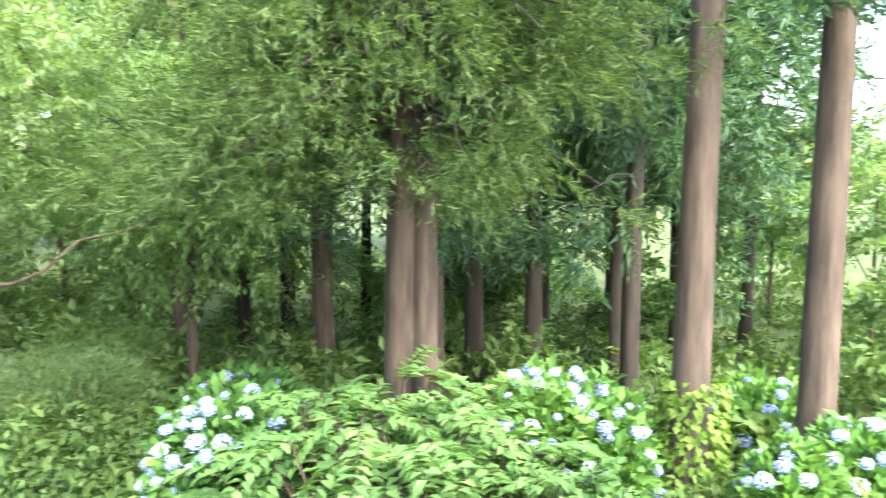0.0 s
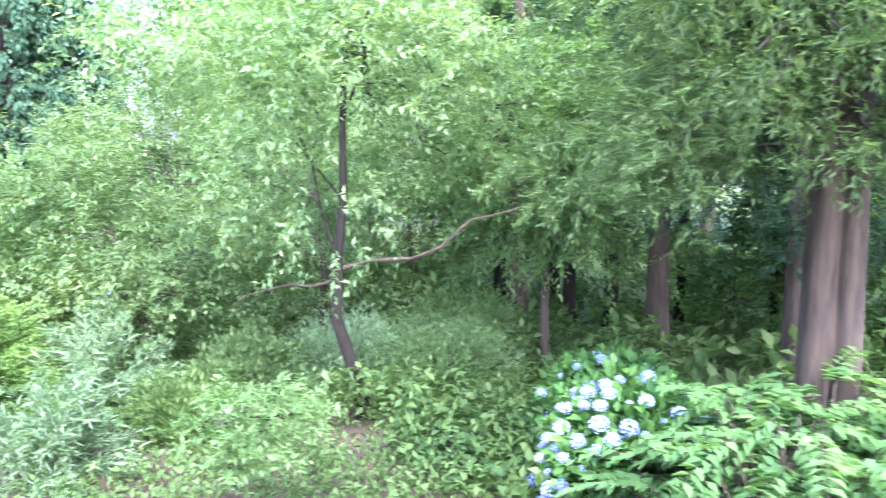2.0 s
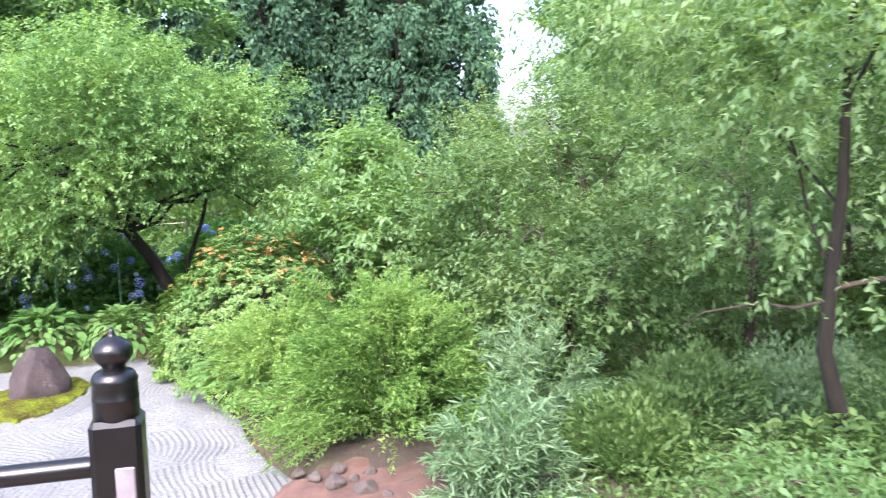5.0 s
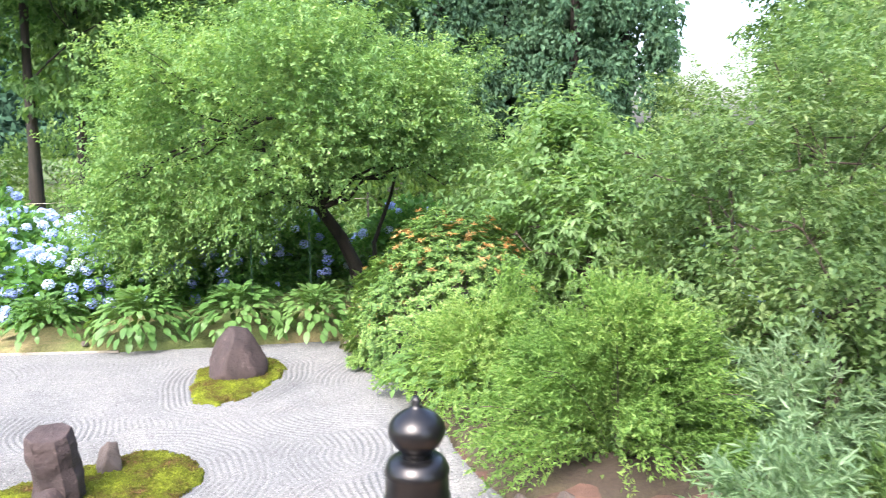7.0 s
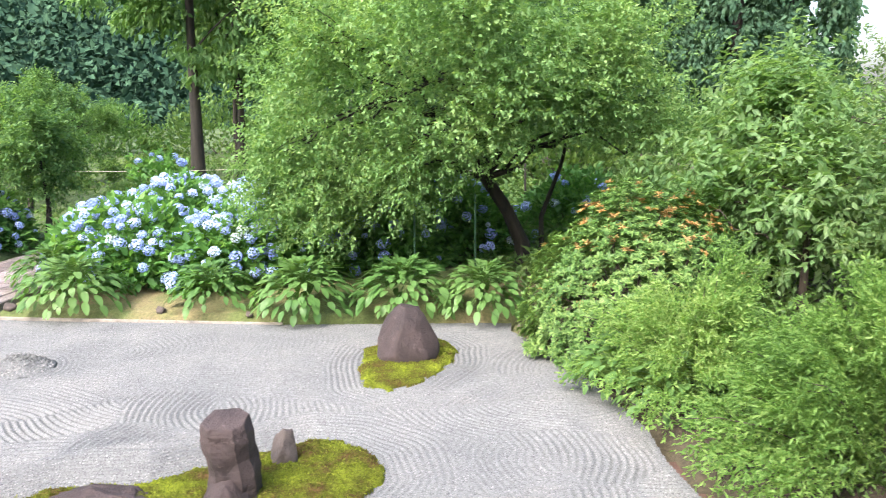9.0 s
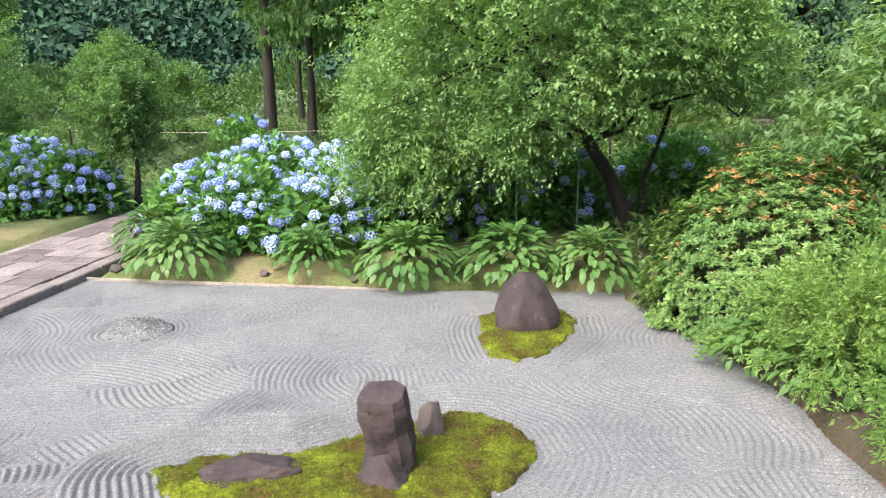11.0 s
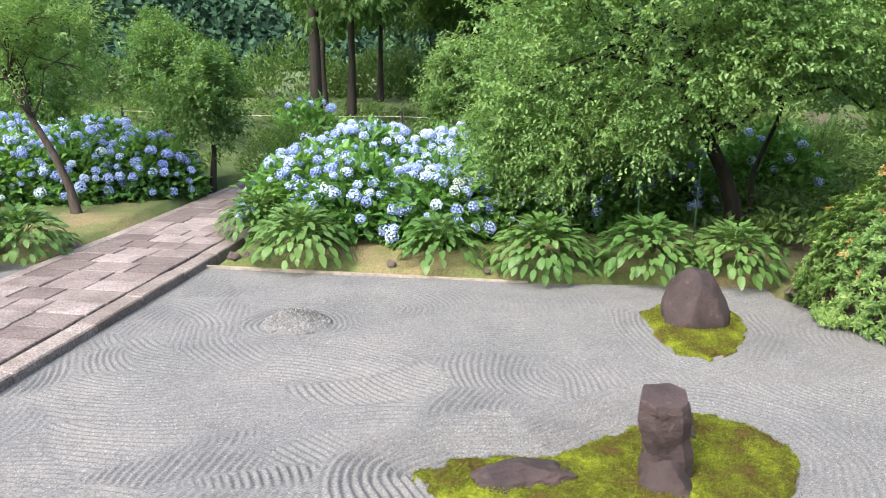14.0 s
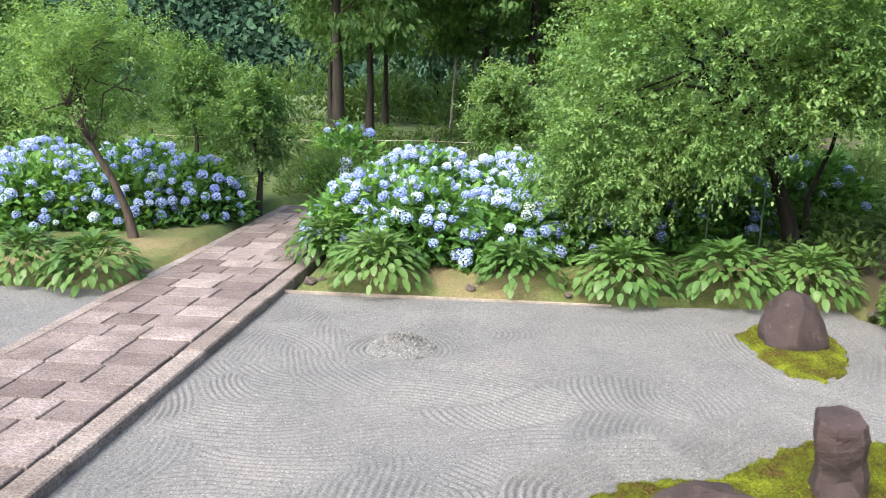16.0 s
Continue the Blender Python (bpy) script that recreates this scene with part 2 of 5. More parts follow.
M_MAPLE = leaf_material("broad_leaf", (0.072, 0.150, 0.060), (0.155, 0.264, 0.117), (0.259, 0.370, 0.190), 0.55)
M_LIGHT = leaf_material("light_leaf", (0.082, 0.167, 0.054), (0.153, 0.276, 0.105), (0.254, 0.374, 0.188), 0.55)
M_BUSH = leaf_material("bush_leaf", (0.059, 0.122, 0.046), (0.119, 0.207, 0.076), (0.198, 0.283, 0.119), 0.47)
M_AZALEA = leaf_material("azalea_leaf", (0.034, 0.085, 0.024), (0.105, 0.212, 0.054), (0.300, 0.420, 0.138), 0.34, 0.4)
M_ORANGE = leaf_material("orange_young_leaf", (0.40, 0.22, 0.09), (0.44, 0.28, 0.12), (0.34, 0.36, 0.13), 0.3)
M_SPIREA = leaf_material("feathery_leaf", (0.075, 0.165, 0.036), (0.165, 0.300, 0.075), (0.320, 0.450, 0.150), 0.5)
M_GREY = leaf_material("grey_green_leaf", (0.099, 0.185, 0.093), (0.190, 0.309, 0.173), (0.334, 0.469, 0.301), 0.47)
M_CEDAR = leaf_material("cedar_needles", (0.024, 0.070, 0.038), (0.055, 0.126, 0.066), (0.121, 0.227, 0.113), 0.42)
M_CEDAR_TIP = leaf_material("cedar_young_needles", (0.035, 0.078, 0.028), (0.078, 0.145, 0.050), (0.180, 0.284, 0.104), 0.52)
# far conifers: needle colour lightened to carry the haze of distance
M_HAZY_CONIFER = leaf_material("hazy_conifer_needles", (0.038, 0.089, 0.058), (0.075, 0.153, 0.092), (0.128, 0.223, 0.136), 0.45, 0.8, 0.9, 0.1)
M_FAR = leaf_material("woodland_leaf", (0.043, 0.106, 0.036), (0.095, 0.197, 0.064), (0.181, 0.305, 0.103), 0.47)
M_UNDER = leaf_material("undergrowth_leaf", (0.037, 0.090, 0.027), (0.091, 0.171, 0.053), (0.162, 0.253, 0.082), 0.47)
M_FROND = leaf_material("frond_leaf", (0.060, 0.140, 0.050), (0.115, 0.245, 0.080), (0.200, 0.345, 0.125), 0.45)
M_IVY = leaf_material("ivy_leaf", (0.058, 0.146, 0.023), (0.125, 0.240, 0.045), (0.217, 0.328, 0.081), 0.47)


# ---- mesh helpers ----
def mesh_of(name, verts, faces, mat, smooth=False):
    """A mesh from an array of vertices and an array of triangles or quads (or a list of both)."""
    verts = np.asarray(verts, np.float32)
    me = bpy.data.meshes.new(name)
    if isinstance(faces, np.ndarray):
        k = faces.shape[1]
        me.vertices.add(len(verts))
        me.vertices.foreach_set("co", verts.ravel())
        me.loops.add(faces.size)
        me.loops.foreach_set("vertex_index", faces.ravel().astype(np.int32))
        me.polygons.add(len(faces))
        me.polygons.foreach_set("loop_start", np.arange(0, faces.size, k, dtype=np.int32))
    else:
        me.from_pydata([tuple(map(float, v)) for v in verts], [], faces)
    me.update(calc_edges=True)
    if smooth:
        me.polygons.foreach_set("use_smooth", np.ones(len(me.polygons), bool))
    me.materials.append(mat)
    return me


def of_bmesh(name, bm, mat, smooth=False):
    me = bpy.data.meshes.new(name)
    bm.to_mesh(me)
    bm.free()
    if smooth:
        me.polygons.foreach_set("use_smooth", np.ones(len(me.polygons), bool))
    me.materials.append(mat)
    return me


def part(name, me, parent, label="", m=None):
    ob = new(name, me)
    ob.parent = parent
    if m is not None:
        ob.matrix_basis = m
    return tagged(ob, label)


def thing(name, place, label, category, group="", kind=""):
    ob = new(name)
    ob.location = place
    ob.empty_display_size = 0.2
    return tagged(ob, label, category, group, kind)


def unit(v):
    return v / np.maximum(np.linalg.norm(v, axis=-1, keepdims=True), 1e-9)


def leaves(P, D, U, L, W, fold=0.2, curl=0.15):
    """Vertices and triangles of many leaves, each folded along its midrib, with bases P along D."""
    n = len(P)
    D = unit(D)
    S = unit(np.cross(D, U))
    N = np.cross(S, D)
    L = np.broadcast_to(np.asarray(L, float), (n,))[:, None]
    W = np.broadcast_to(np.asarray(W, float), (n,))[:, None]
    mid = P + D * L * 0.45 + N * W * fold
    V = np.stack([P, mid + S * W * 0.5, P + D * L - N * L * curl, mid - S * W * 0.5], 1).reshape(-1, 3)
    i = np.arange(n)[:, None] * 4
    F = np.concatenate([i + [0, 1, 2], i + [0, 2, 3]], 0)
    return V, F


def tube(path, radii, sides=7, wobble=0.0, rng=None):
    """A tapered round limb along a path."""
    path = np.asarray(path, float)
    k = len(path)
    tan = unit(np.gradient(path, axis=0))
    ref = np.where(np.abs(tan[:, 2:3]) > 0.9, [[1.0, 0, 0]], [[0, 0, 1.0]])
    a = unit(np.cross(tan, ref))
    b = np.cross(tan, a)
    th = np.linspace(0, 2 * np.pi, sides, endpoint=False)
    r = np.asarray(radii, float)[:, None] * np.ones((1, sides))
    if wobble and rng is not None:
        r = r * (1 + wobble * rng.standard_normal((1, sides)) + 0.4 * wobble * rng.standard_normal((k, sides)))
    V = path[:, None] + a[:, None] * (np.cos(th) * r)[..., None] + b[:, None] * (np.sin(th) * r)[..., None]
    q = []
    for i in range(k - 1):
        for j in range(sides):
            j2 = (j + 1) % sides
            q.append((i * sides + j, i * sides + j2, (i + 1) * sides + j2, (i + 1) * sides + j))
    return V.reshape(-1, 3), np.array(q)


def join(items):
    """Joins (vertices, faces) lists of the same face size."""
    V, F, o = [], [], 0
    for v, f in items:
        V.append(v)
        F.append(f + o)
        o += len(v)
    return np.concatenate(V), np.concatenate(F)


def bend(a, b, sag, rng, k=6, rough=0.04):
    a, b = np.asarray(a, float), np.asarray(b, float)
    t = np.linspace(0, 1, k)[:, None]
    p = a + (b - a) * t
    p[:, 2] += sag * 4 * (t * (1 - t))[:, 0]
    p[1:-1] += rng.standard_normal((k - 2, 3)) * rough * np.linalg.norm(b - a)
    return p


def clump_leaves(C, R, per, L, W, rng, flat=0.6, droop=0.15, out=0.5, centre=None, spread=0.85):
    """Leaves in many small clumps: C centres, R radii, per leaves in each."""
    k = len(C)
    R = np.broadcast_to(np.asarray(R, float), (k,))
    idx = np.repeat(np.arange(k), per)
    off = unit(rng.standard_normal((len(idx), 3))) * (rng.random((len(idx), 1)) ** 0.45)
    off[:, 2] *= flat
    P = C[idx] + off * R[idx][:, None]
    D = off * out + rng.standard_normal((len(idx), 3)) * 0.45
    if centre is not None:
        D += unit(C[idx] - centre) * 0.5
    D[:, 2] -= droop
    U = np.array([0, 0, 1.0]) + rng.standard_normal((len(idx), 3)) * spread
    s = rng.uniform(0.65, 1.25, len(idx))
    return leaves(P, D, U, L * s, W * s)


def crown_centres(n, centre, radii, rng, fill=0.45, lump=0.25, low_cut=None):
    """Clump centres in an uneven ellipsoid, mostly towards its outside."""
    radii = np.asarray(radii)
    k = max(6, n // 11)
    d = unit(rng.standard_normal((k, 3)))
    r = fill + (1 - fill) * rng.random((k, 1)) ** 0.6
    seed = rng.uniform(0, 50)
    lumps = np.array([noise.noise(Vector((x * 1.9 + seed, y * 1.9, z * 1.9))) for x, y, z in d])[:, None]
    lobes = d * r * (0.9 + lump * 1.6 * lumps)
    own = rng.integers(0, k, n)
    C = (lobes[own] + unit(rng.standard_normal((n, 3))) * rng.random((n, 1)) ** 0.5 * 0.26 * [1, 1, 0.75]) * radii + np.asarray(centre)
    if low_cut is not None:
        C = C[C[:, 2] > low_cut]
    return C


def twig_leaves(C, centre, rng, twigs, count, length, L, W, up=0.5, droop=0.25, scatter=0.12):
    """Leaves set spirally along short twigs that grow outwards and upwards from each clump centre."""
    idx = np.repeat(np.arange(len(C)), twigs)
    k = len(idx)
    base = C[idx] + rng.standard_normal((k, 3)) * scatter
    d = unit(unit(base - centre) * 0.7 + [0, 0, up] + rng.standard_normal((k, 3)) * 0.5)
    reach = length * rng.uniform(0.45, 1.35, (k, 1, 1))
    t = np.linspace(0.05, 1, count)[None, :, None]
    P = base[:, None] + d[:, None] * reach * t - np.array([0, 0, 0.25]) * reach * t * t
    a = unit(np.cross(d, rng.standard_normal((k, 3))))
    b = np.cross(d, a)
    turn = np.arange(count)[None, :, None] * 2.4 + rng.uniform(0, 6, (k, 1, 1))
    D = d[:, None] * 0.55 + a[:, None] * np.cos(turn) * 0.8 + b[:, None] * np.sin(turn) * 0.8 - np.array([0, 0, droop])
    D = (D + rng.standard_normal(D.shape) * 0.15).reshape(-1, 3)
    U = np.array([0, 0, 1.0]) + rng.standard_normal(D.shape) * 0.35
    s = rng.uniform(0.65, 1.25, len(D))
    return leaves(P.reshape(-1, 3), D, U, L * s, W * s, 0.15, 0.12)


def tree(name, place, label, category, path, r0, r1, centre, radii, mat, bark, seed, clumps=260, per=60, clump_r=0.3, L=0.07, W=0.035,
         limbs=16, fill=0.4, droop=0.25, flat=0.55, group="", sides=9, lump=0.25, extra=(), twig=0.0, up=0.5, skirt=None):
    """A tree: a tapered trunk along path, limbs out to the clumps of the crown, and leaves. All relative to place."""
    rng = np.random.default_rng(seed)
    root = thing(name, place, label, category, group)
    path = np.asarray(path, float)
    rad = np.linspace(r0, r1, len(path))
    rad[0] *= 1.35
    V, F = tube(path, rad, sides, 0.06, rng)
    part("trunk", mesh_of("trunk", V, F, bark, True), root)
    C = crown_centres(clumps, centre, radii, rng, fill, lump)
    for (c, rr, n) in extra:
        C = np.concatenate([C, crown_centres(n, c, rr, rng, fill, lump)])
    if skirt:
        C = C[C[:, 2] > np.interp(C[:, 0], *skirt)]
    tubes = []
    for c in C[rng.permutation(len(C))[:limbs]]:
        s = path[rng.integers(max(1, len(path) // 2), len(path))]
        p = bend(s, c, 0.06 * np.linalg.norm(c - s), rng, 6, 0.05)
        tubes.append(tube(p, np.linspace(r1 * 0.6, 0.006, 6), 5))
        for q in C[np.argsort(np.linalg.norm(C - c, axis=1))[1:4]]:
            tubes.append(tube(bend(p[4], q, 0.02, rng, 4, 0.05), np.linspace(0.008, 0.003, 4), 4))
    if tubes:
        V, F = join(tubes)
        tagged(part("branchwork", mesh_of("branchwork", V, F, bark, True), root), kind="stuff")
    if twig:
        V, F = twig_leaves(C, np.asarray(centre) - [0, 0, 0.3], rng, max(1, per // 14), 14, twig, L, W, up, droop, clump_r * 0.5)
    else:
        V, F = clump_leaves(C, clump_r * rng.uniform(0.6, 1.35, len(C)), per, L, W, rng, flat, droop, centre=np.asarray(centre))
    part("crown", mesh_of("crown", V, F, mat), root)
    return root


def shrub(name, place, label, category, radii, mat, seed, n=9000, L=0.05, W=0.02, bark=None, upright=0.6, droop=0.0, shell=0.55, group="", lump=0.22, stems=14, spread=0.5, part_name="foliage"):
    """A bush with stems from its base and leaves through a lumpy dome."""
    rng = np.random.default_rng(seed)
    root = thing(name, place, label, category, group)
    rx, ry, h = radii
    d = unit(rng.standard_normal((n, 3)))
    d[:, 2] = np.abs(d[:, 2])
    r = shell + (1 - shell) * rng.random((n, 1)) ** 0.7
    seed2 = rng.uniform(0, 50)
    lumps = np.array([noise.noise(Vector((x * 2.6 + seed2, y * 2.6, z * 2.6))) + 0.6 * noise.noise(Vector((x * 7 + seed2, y * 7, z * 7))) for x, y, z in d])[:, None]
    P = d * r * (1 + lump * lumps) * [rx, ry, h]
    D = d + rng.standard_normal((n, 3)) * spread
    D[:, 2] += upright - droop
    U = rng.standard_normal((n, 3)) * 0.5 + [0, 0, 1]
    s = rng.uniform(0.6, 1.3, n)
    V, F = leaves(P, D, U, L * s, W * s)
    part(part_name, mesh_of(part_name, V, F, mat), root)
    tubes = []
    for i in range(stems):
        e = P[rng.integers(n)] * 0.9
        tubes.append(tube(bend((rng.uniform(-0.1, 0.1) * rx, rng.uniform(-0.1, 0.1) * ry, -0.12), e, 0.03, rng, 5, 0.04), np.linspace(0.014, 0.004, 5), 5))
    V, F = join(tubes)
    tagged(part("stemwork", mesh_of("stemwork", V, F, bark or M_BARK, True), root), kind="stuff")
    return root, P, d


def rock_mesh(name, dims, cuts, seed, mat, rough=0.06, power=2.0, sub=4):
    """A boulder: a rounded block, faceted by planes (normal, distance) and roughened."""
    bm = bmesh.new()
    bmesh.ops.create_icosphere(bm, subdivisions=sub, radius=1)
    off = Vector((seed * 3.7, seed * 1.3, 0))
    for v in bm.verts:
        c = v.co.copy()
        k = (abs(c.x) ** power + abs(c.y) ** power + abs(c.z) ** power) ** (-1 / power)
        c *= k
        for nrm, dist in cuts:
            nv = Vector(nrm).normalized()
            over = c.dot(nv) - dist
            if over > 0:
                c -= nv * over * 0.93
        nz = noise.noise(c * 1.8 + off) + 0.5 * noise.noise(c * 4.5 + off) + 0.25 * noise.noise(c * 11 + off)
        c *= 1 + rough * nz
        v.co = (c.x * dims[0], c.y * dims[1], c.z * dims[2])
    return of_bmesh(name, bm, mat, True)


def box_mesh(name, x0, x1, y0, y1, z0, z1, mat, bevel=0.01):
    """A block with chamfered edges."""
    bm = bmesh.new()
    bmesh.ops.create_cube(bm, size=1)
    for v in bm.verts:
        v.co = ((x0 + x1) / 2 + v.co.x * (x1 - x0), (y0 + y1) / 2 + v.co.y * (y1 - y0), (z0 + z1) / 2 + v.co.z * (z1 - z0))
    if bevel:
        bmesh.ops.bevel(bm, geom=bm.edges[:], offset=bevel, segments=1, affect="EDGES")
    return of_bmesh(name, bm, mat)


def lathe_mesh(name, profile, mat, sides=28):
    """A turned solid from (radius, height) pairs."""
    V, F = [], []
    for r, z in profile:
        for j in range(sides):
            a = 2 * math.pi * j / sides
            V.append((r * math.cos(a), r * math.sin(a), z))
    for i in range(len(profile) - 1):
        for j in range(sides):
            k = (j + 1) % sides
            F.append((i * sides + j, i * sides + k, (i + 1) * sides + k, (i + 1) * sides + j))
    F.append(tuple(reversed(range(sides))))
    F.append(tuple((len(profile) - 1) * sides + j for j in range(sides)))
    return mesh_of(name, np.array(V), F, mat, True)


# ---- ground, sand, path ----
EDGE_Y = [1.55, 3.0, 3.7, 3.95, 4.2, 4.6, 5.06, 5.5, 6.1, 6.7, 7.3, 7.66]
EDGE_X = [5.3, 5.2, 5.12, 4.95, 4.74, 4.58, 4.46, 4.42, 4.22, 4.02, 3.74, 3.5]
SAND_L, SAND_TOP = -1.885, 7.66
PATH_L, PATH_R = -3.24, -2.045
FRONT = 1.55  # front edge of the veranda


def sand_inset(x, y):
    """How far inside the raked gravel a point lies, about; negative outside."""
    main = np.minimum.reduce([x - SAND_L, np.interp(y, EDGE_Y, EDGE_X) - x, SAND_TOP + 0.25 * np.clip((x - 1.2) / 2, 0, 1) - y, y - FRONT + 1.0])
    left = np.minimum.reduce([-3.36 - x, x + 9.0, 7.46 - y, y - FRONT + 1.0])
    return np.maximum(main, left)


def lie(x, y):
    """Height of the ground round the garden."""
    x, y = np.asarray(x, float), np.asarray(y, float)
    fall = -0.9 * np.clip((x - 9.5) / 6, 0, 1) ** 1.3 * np.clip((14 - y) / 8, 0, 1)
    bank = 0.10 * np.clip((y - 7.7) / 1.5, 0, 1) + 0.15 * np.clip((y - 11) / 6, 0, 1)
    right = 0.08 * np.clip((x - 4.6) / 1.0, 0, 1)
    und = 0.05 * np.sin(x * 0.9 + 1) * np.cos(y * 0.8) * np.clip((np.hypot(x - 1, y - 4) - 5) / 6, 0, 1)
    return fall + bank * np.clip((12 - x) / 6, 0, 1) + right + und + 0.03


def steps(lo, hi, fine_lo, fine_hi, fine, grow=1.35):
    inner = list(np.arange(fine_lo, fine_hi + 1e-6, fine))
    up, d = [inner[-1]], fine
    while up[-1] < hi:
        d *= grow
        up.append(up[-1] + d)
    down, d = [inner[0]], fine
    while down[-1] > lo:
        d *= grow
        down.append(down[-1] - d)
    return np.array(down[:0:-1] + inner + up[1:])


gx, gy = steps(-1500, 1500, -9.4, 14, 0.13), steps(-1500, 1500, -5, 14, 0.13)
X, Y = np.meshgrid(gx, gy)
ins = sand_inset(X, Y)
Z = lie(X, Y)
under_path = (X > PATH_L - 0.25) & (X < SAND_L + 0.1) & (Y < 12.2)
Z = np.where(ins > -0.1, -0.08, np.where(under_path, -0.06, Z))
Z += 0.012 * np.random.default_rng(3).standard_normal(Z.shape) * (np.hypot(X, Y) < 30)
nx, ny = len(gx), len(gy)
i = (np.arange(ny - 1)[:, None] * nx + np.arange(nx - 1)).ravel()
ground = tagged(new("ground", mesh_of("ground", np.stack([X, Y, Z], -1).reshape(-1, 3), np.stack([i, i + 1, i + nx + 1, i + nx], 1), M_GROUND, True)),
                "dry grass, straw and brown garden soil around the gravel", "ground", kind="structure")

ISLAND_A = [(2.24, 6.98), (2.30, 6.5), (2.42, 6.1), (2.62, 6.0), (2.86, 6.22), (3.04, 6.66), (3.05, 7.1), (2.9, 7.3), (2.5, 7.3)]
ISLAND_B = [(0.86, 4.2), (1.08, 4.4), (1.55, 4.5), (1.85, 4.75), (2.28, 5.13), (2.5, 5.13), (2.75, 4.96), (2.86, 4.68), (2.78, 4.42), (2.6, 4.12), (2.1, 3.95), (1.5, 3.85), (1.05, 3.95)]


def poly_distance(px, py, poly):
    """Signed distance to a closed outline, positive inside."""
    best = np.full(px.shape, 1e9)
    inside = np.zeros(px.shape, bool)
    for (x0, y0), (x1, y1) in zip(poly, poly[1:] + poly[:1]):
        t = np.clip(((px - x0) * (x1 - x0) + (py - y0) * (y1 - y0)) / ((x1 - x0) ** 2 + (y1 - y0) ** 2), 0, 1)
        best = np.minimum(best, np.hypot(px - x0 - t * (x1 - x0), py - y0 - t * (y1 - y0)))
        cross = ((y0 > py) != (y1 > py)) & (px < (x1 - x0) * (py - y0) / (y1 - y0 + 1e-12) + x0)
        inside ^= cross
    return np.where(inside, best, -best)


CONE = (-0.46, 6.28)


def raked(x, y, seed):
    """Height of the raked ridges: fans of arcs that meet, and rings round the islands and the gravel cone."""
    rng = np.random.default_rng(seed)
    wx = x + 0.2 * np.sin(y * 2.1 + 0.7) + 0.1 * np.sin(y * 5.3 + x)
    wy = y + 0.16 * np.sin(x * 1.9 + 2.1) + 0.07 * np.sin(x * 4.7)
    n = 120
    seeds = np.stack([rng.uniform(x.min(), x.max(), n), rng.uniform(1.5, 7.8, n)], 1)
    turn = rng.uniform(0, 2 * np.pi, n)
    reach = rng.uniform(0.6, 1.3, n)
    cen = seeds + np.stack([np.cos(turn), np.sin(turn)], 1) * reach[:, None]
    amp = rng.uniform(0.45, 1.0, n)
    d1 = np.full(x.shape, 1e9)
    d2 = np.full(x.shape, 1e9)
    phase = np.zeros(x.shape)
    am = np.zeros(x.shape)
    for k in range(n):
        d = np.hypot(wx - seeds[k, 0], (wy - seeds[k, 1]) * 1.15)
        closer = d < d1
        d2 = np.where(closer, d1, np.minimum(d2, d))
        phase = np.where(closer, np.hypot(x - cen[k, 0], y - cen[k, 1]), phase)
        am = np.where(closer, amp[k], am)
        d1 = np.where(closer, d, d1)
    am = am * np.clip((d2 - d1) / 0.08, 0.1, 1)
    for dist, width in ((-poly_distance(x, y, ISLAND_A), 0.3), (-poly_distance(x, y, ISLAND_B), 0.5), (np.hypot(x - CONE[0], y - CONE[1]) - 0.2, 0.28)):
        near = (dist < width) & (dist > -0.3)
        phase = np.where(near, dist, phase)
        am = np.where(near, 0.95 * np.clip((width - dist) / 0.1, 0.1, 1), am)
    far = np.clip((8.6 - y) / 3.4, 0.35, 1.25)
    patchy = 0.5 + 0.5 * np.sin(x * 1.7 + 0.6 * np.sin(y * 2.3)) * np.sin(y * 1.4 + 1.0)
    phase = phase + 0.012 * np.sin(x * 7 + 2 * np.sin(y * 5)) + 0.008 * np.sin(y * 11)
    wave = np.sin(2 * np.pi * phase / 0.046)
    return 0.0165 * am * far * (0.2 + 0.8 * patchy) * (wave - 0.3 * wave * wave)


def gravel_sheet(name, xs, ys, seed, label):
    X, Y = np.meshgrid(xs, ys)
    keep = sand_inset(X, Y) > 0
    rng = np.random.default_rng(seed)
    Z = raked(X, Y, seed) * np.clip(sand_inset(X, Y) / 0.14, 0, 1) + 0.0012 * rng.standard_normal(X.shape) + 0.006 * np.sin(X * 1.3) * np.cos(Y * 1.7)
    num = np.full(X.shape, -1)
    num[keep] = np.arange(keep.sum())
    q = np.stack([num[:-1, :-1], num[:-1, 1:], num[1:, 1:], num[1:, :-1]], -1).reshape(-1, 4)
    q = q[(q >= 0).all(1)]
    return tagged(new(name, mesh_of(name, np.stack([X, Y, Z], -1)[keep], q, M_SAND, True)), label, "raked gravel", kind="structure")


gravel_sheet("raked_gravel", np.arange(SAND_L, 5.35, 0.0112), np.concatenate([np.arange(FRONT - 0.6, 3.0, 0.03), np.arange(3.0, 5.6, 0.0105), np.arange(5.6, 8.0, 0.0145)]), 5, "pale grey raked gravel with swirling furrows")
gravel_sheet("raked_gravel", np.arange(-8.5, -3.36, 0.025), np.arange(FRONT - 0.6, 7.5, 0.025), 8, "pale grey raked gravel beside the stone path")

bed = box_mesh("path_bed", PATH_L - 0.02, PATH_R + 0.02, FRONT - 0.3, 12.6, -0.08, 0.05, M_JOINT, 0)
tagged(new("path_bed", bed), "dark mossy earth joints under the paving", "path", kind="structure")


# ---- rocks, moss ----
M_SPRIG = leaf_material("moss_sprig", (0.060, 0.052, 0.016), (0.112, 0.130, 0.020), (0.24, 0.29, 0.036), 0.3, 0.9, 4.6, 0.1)


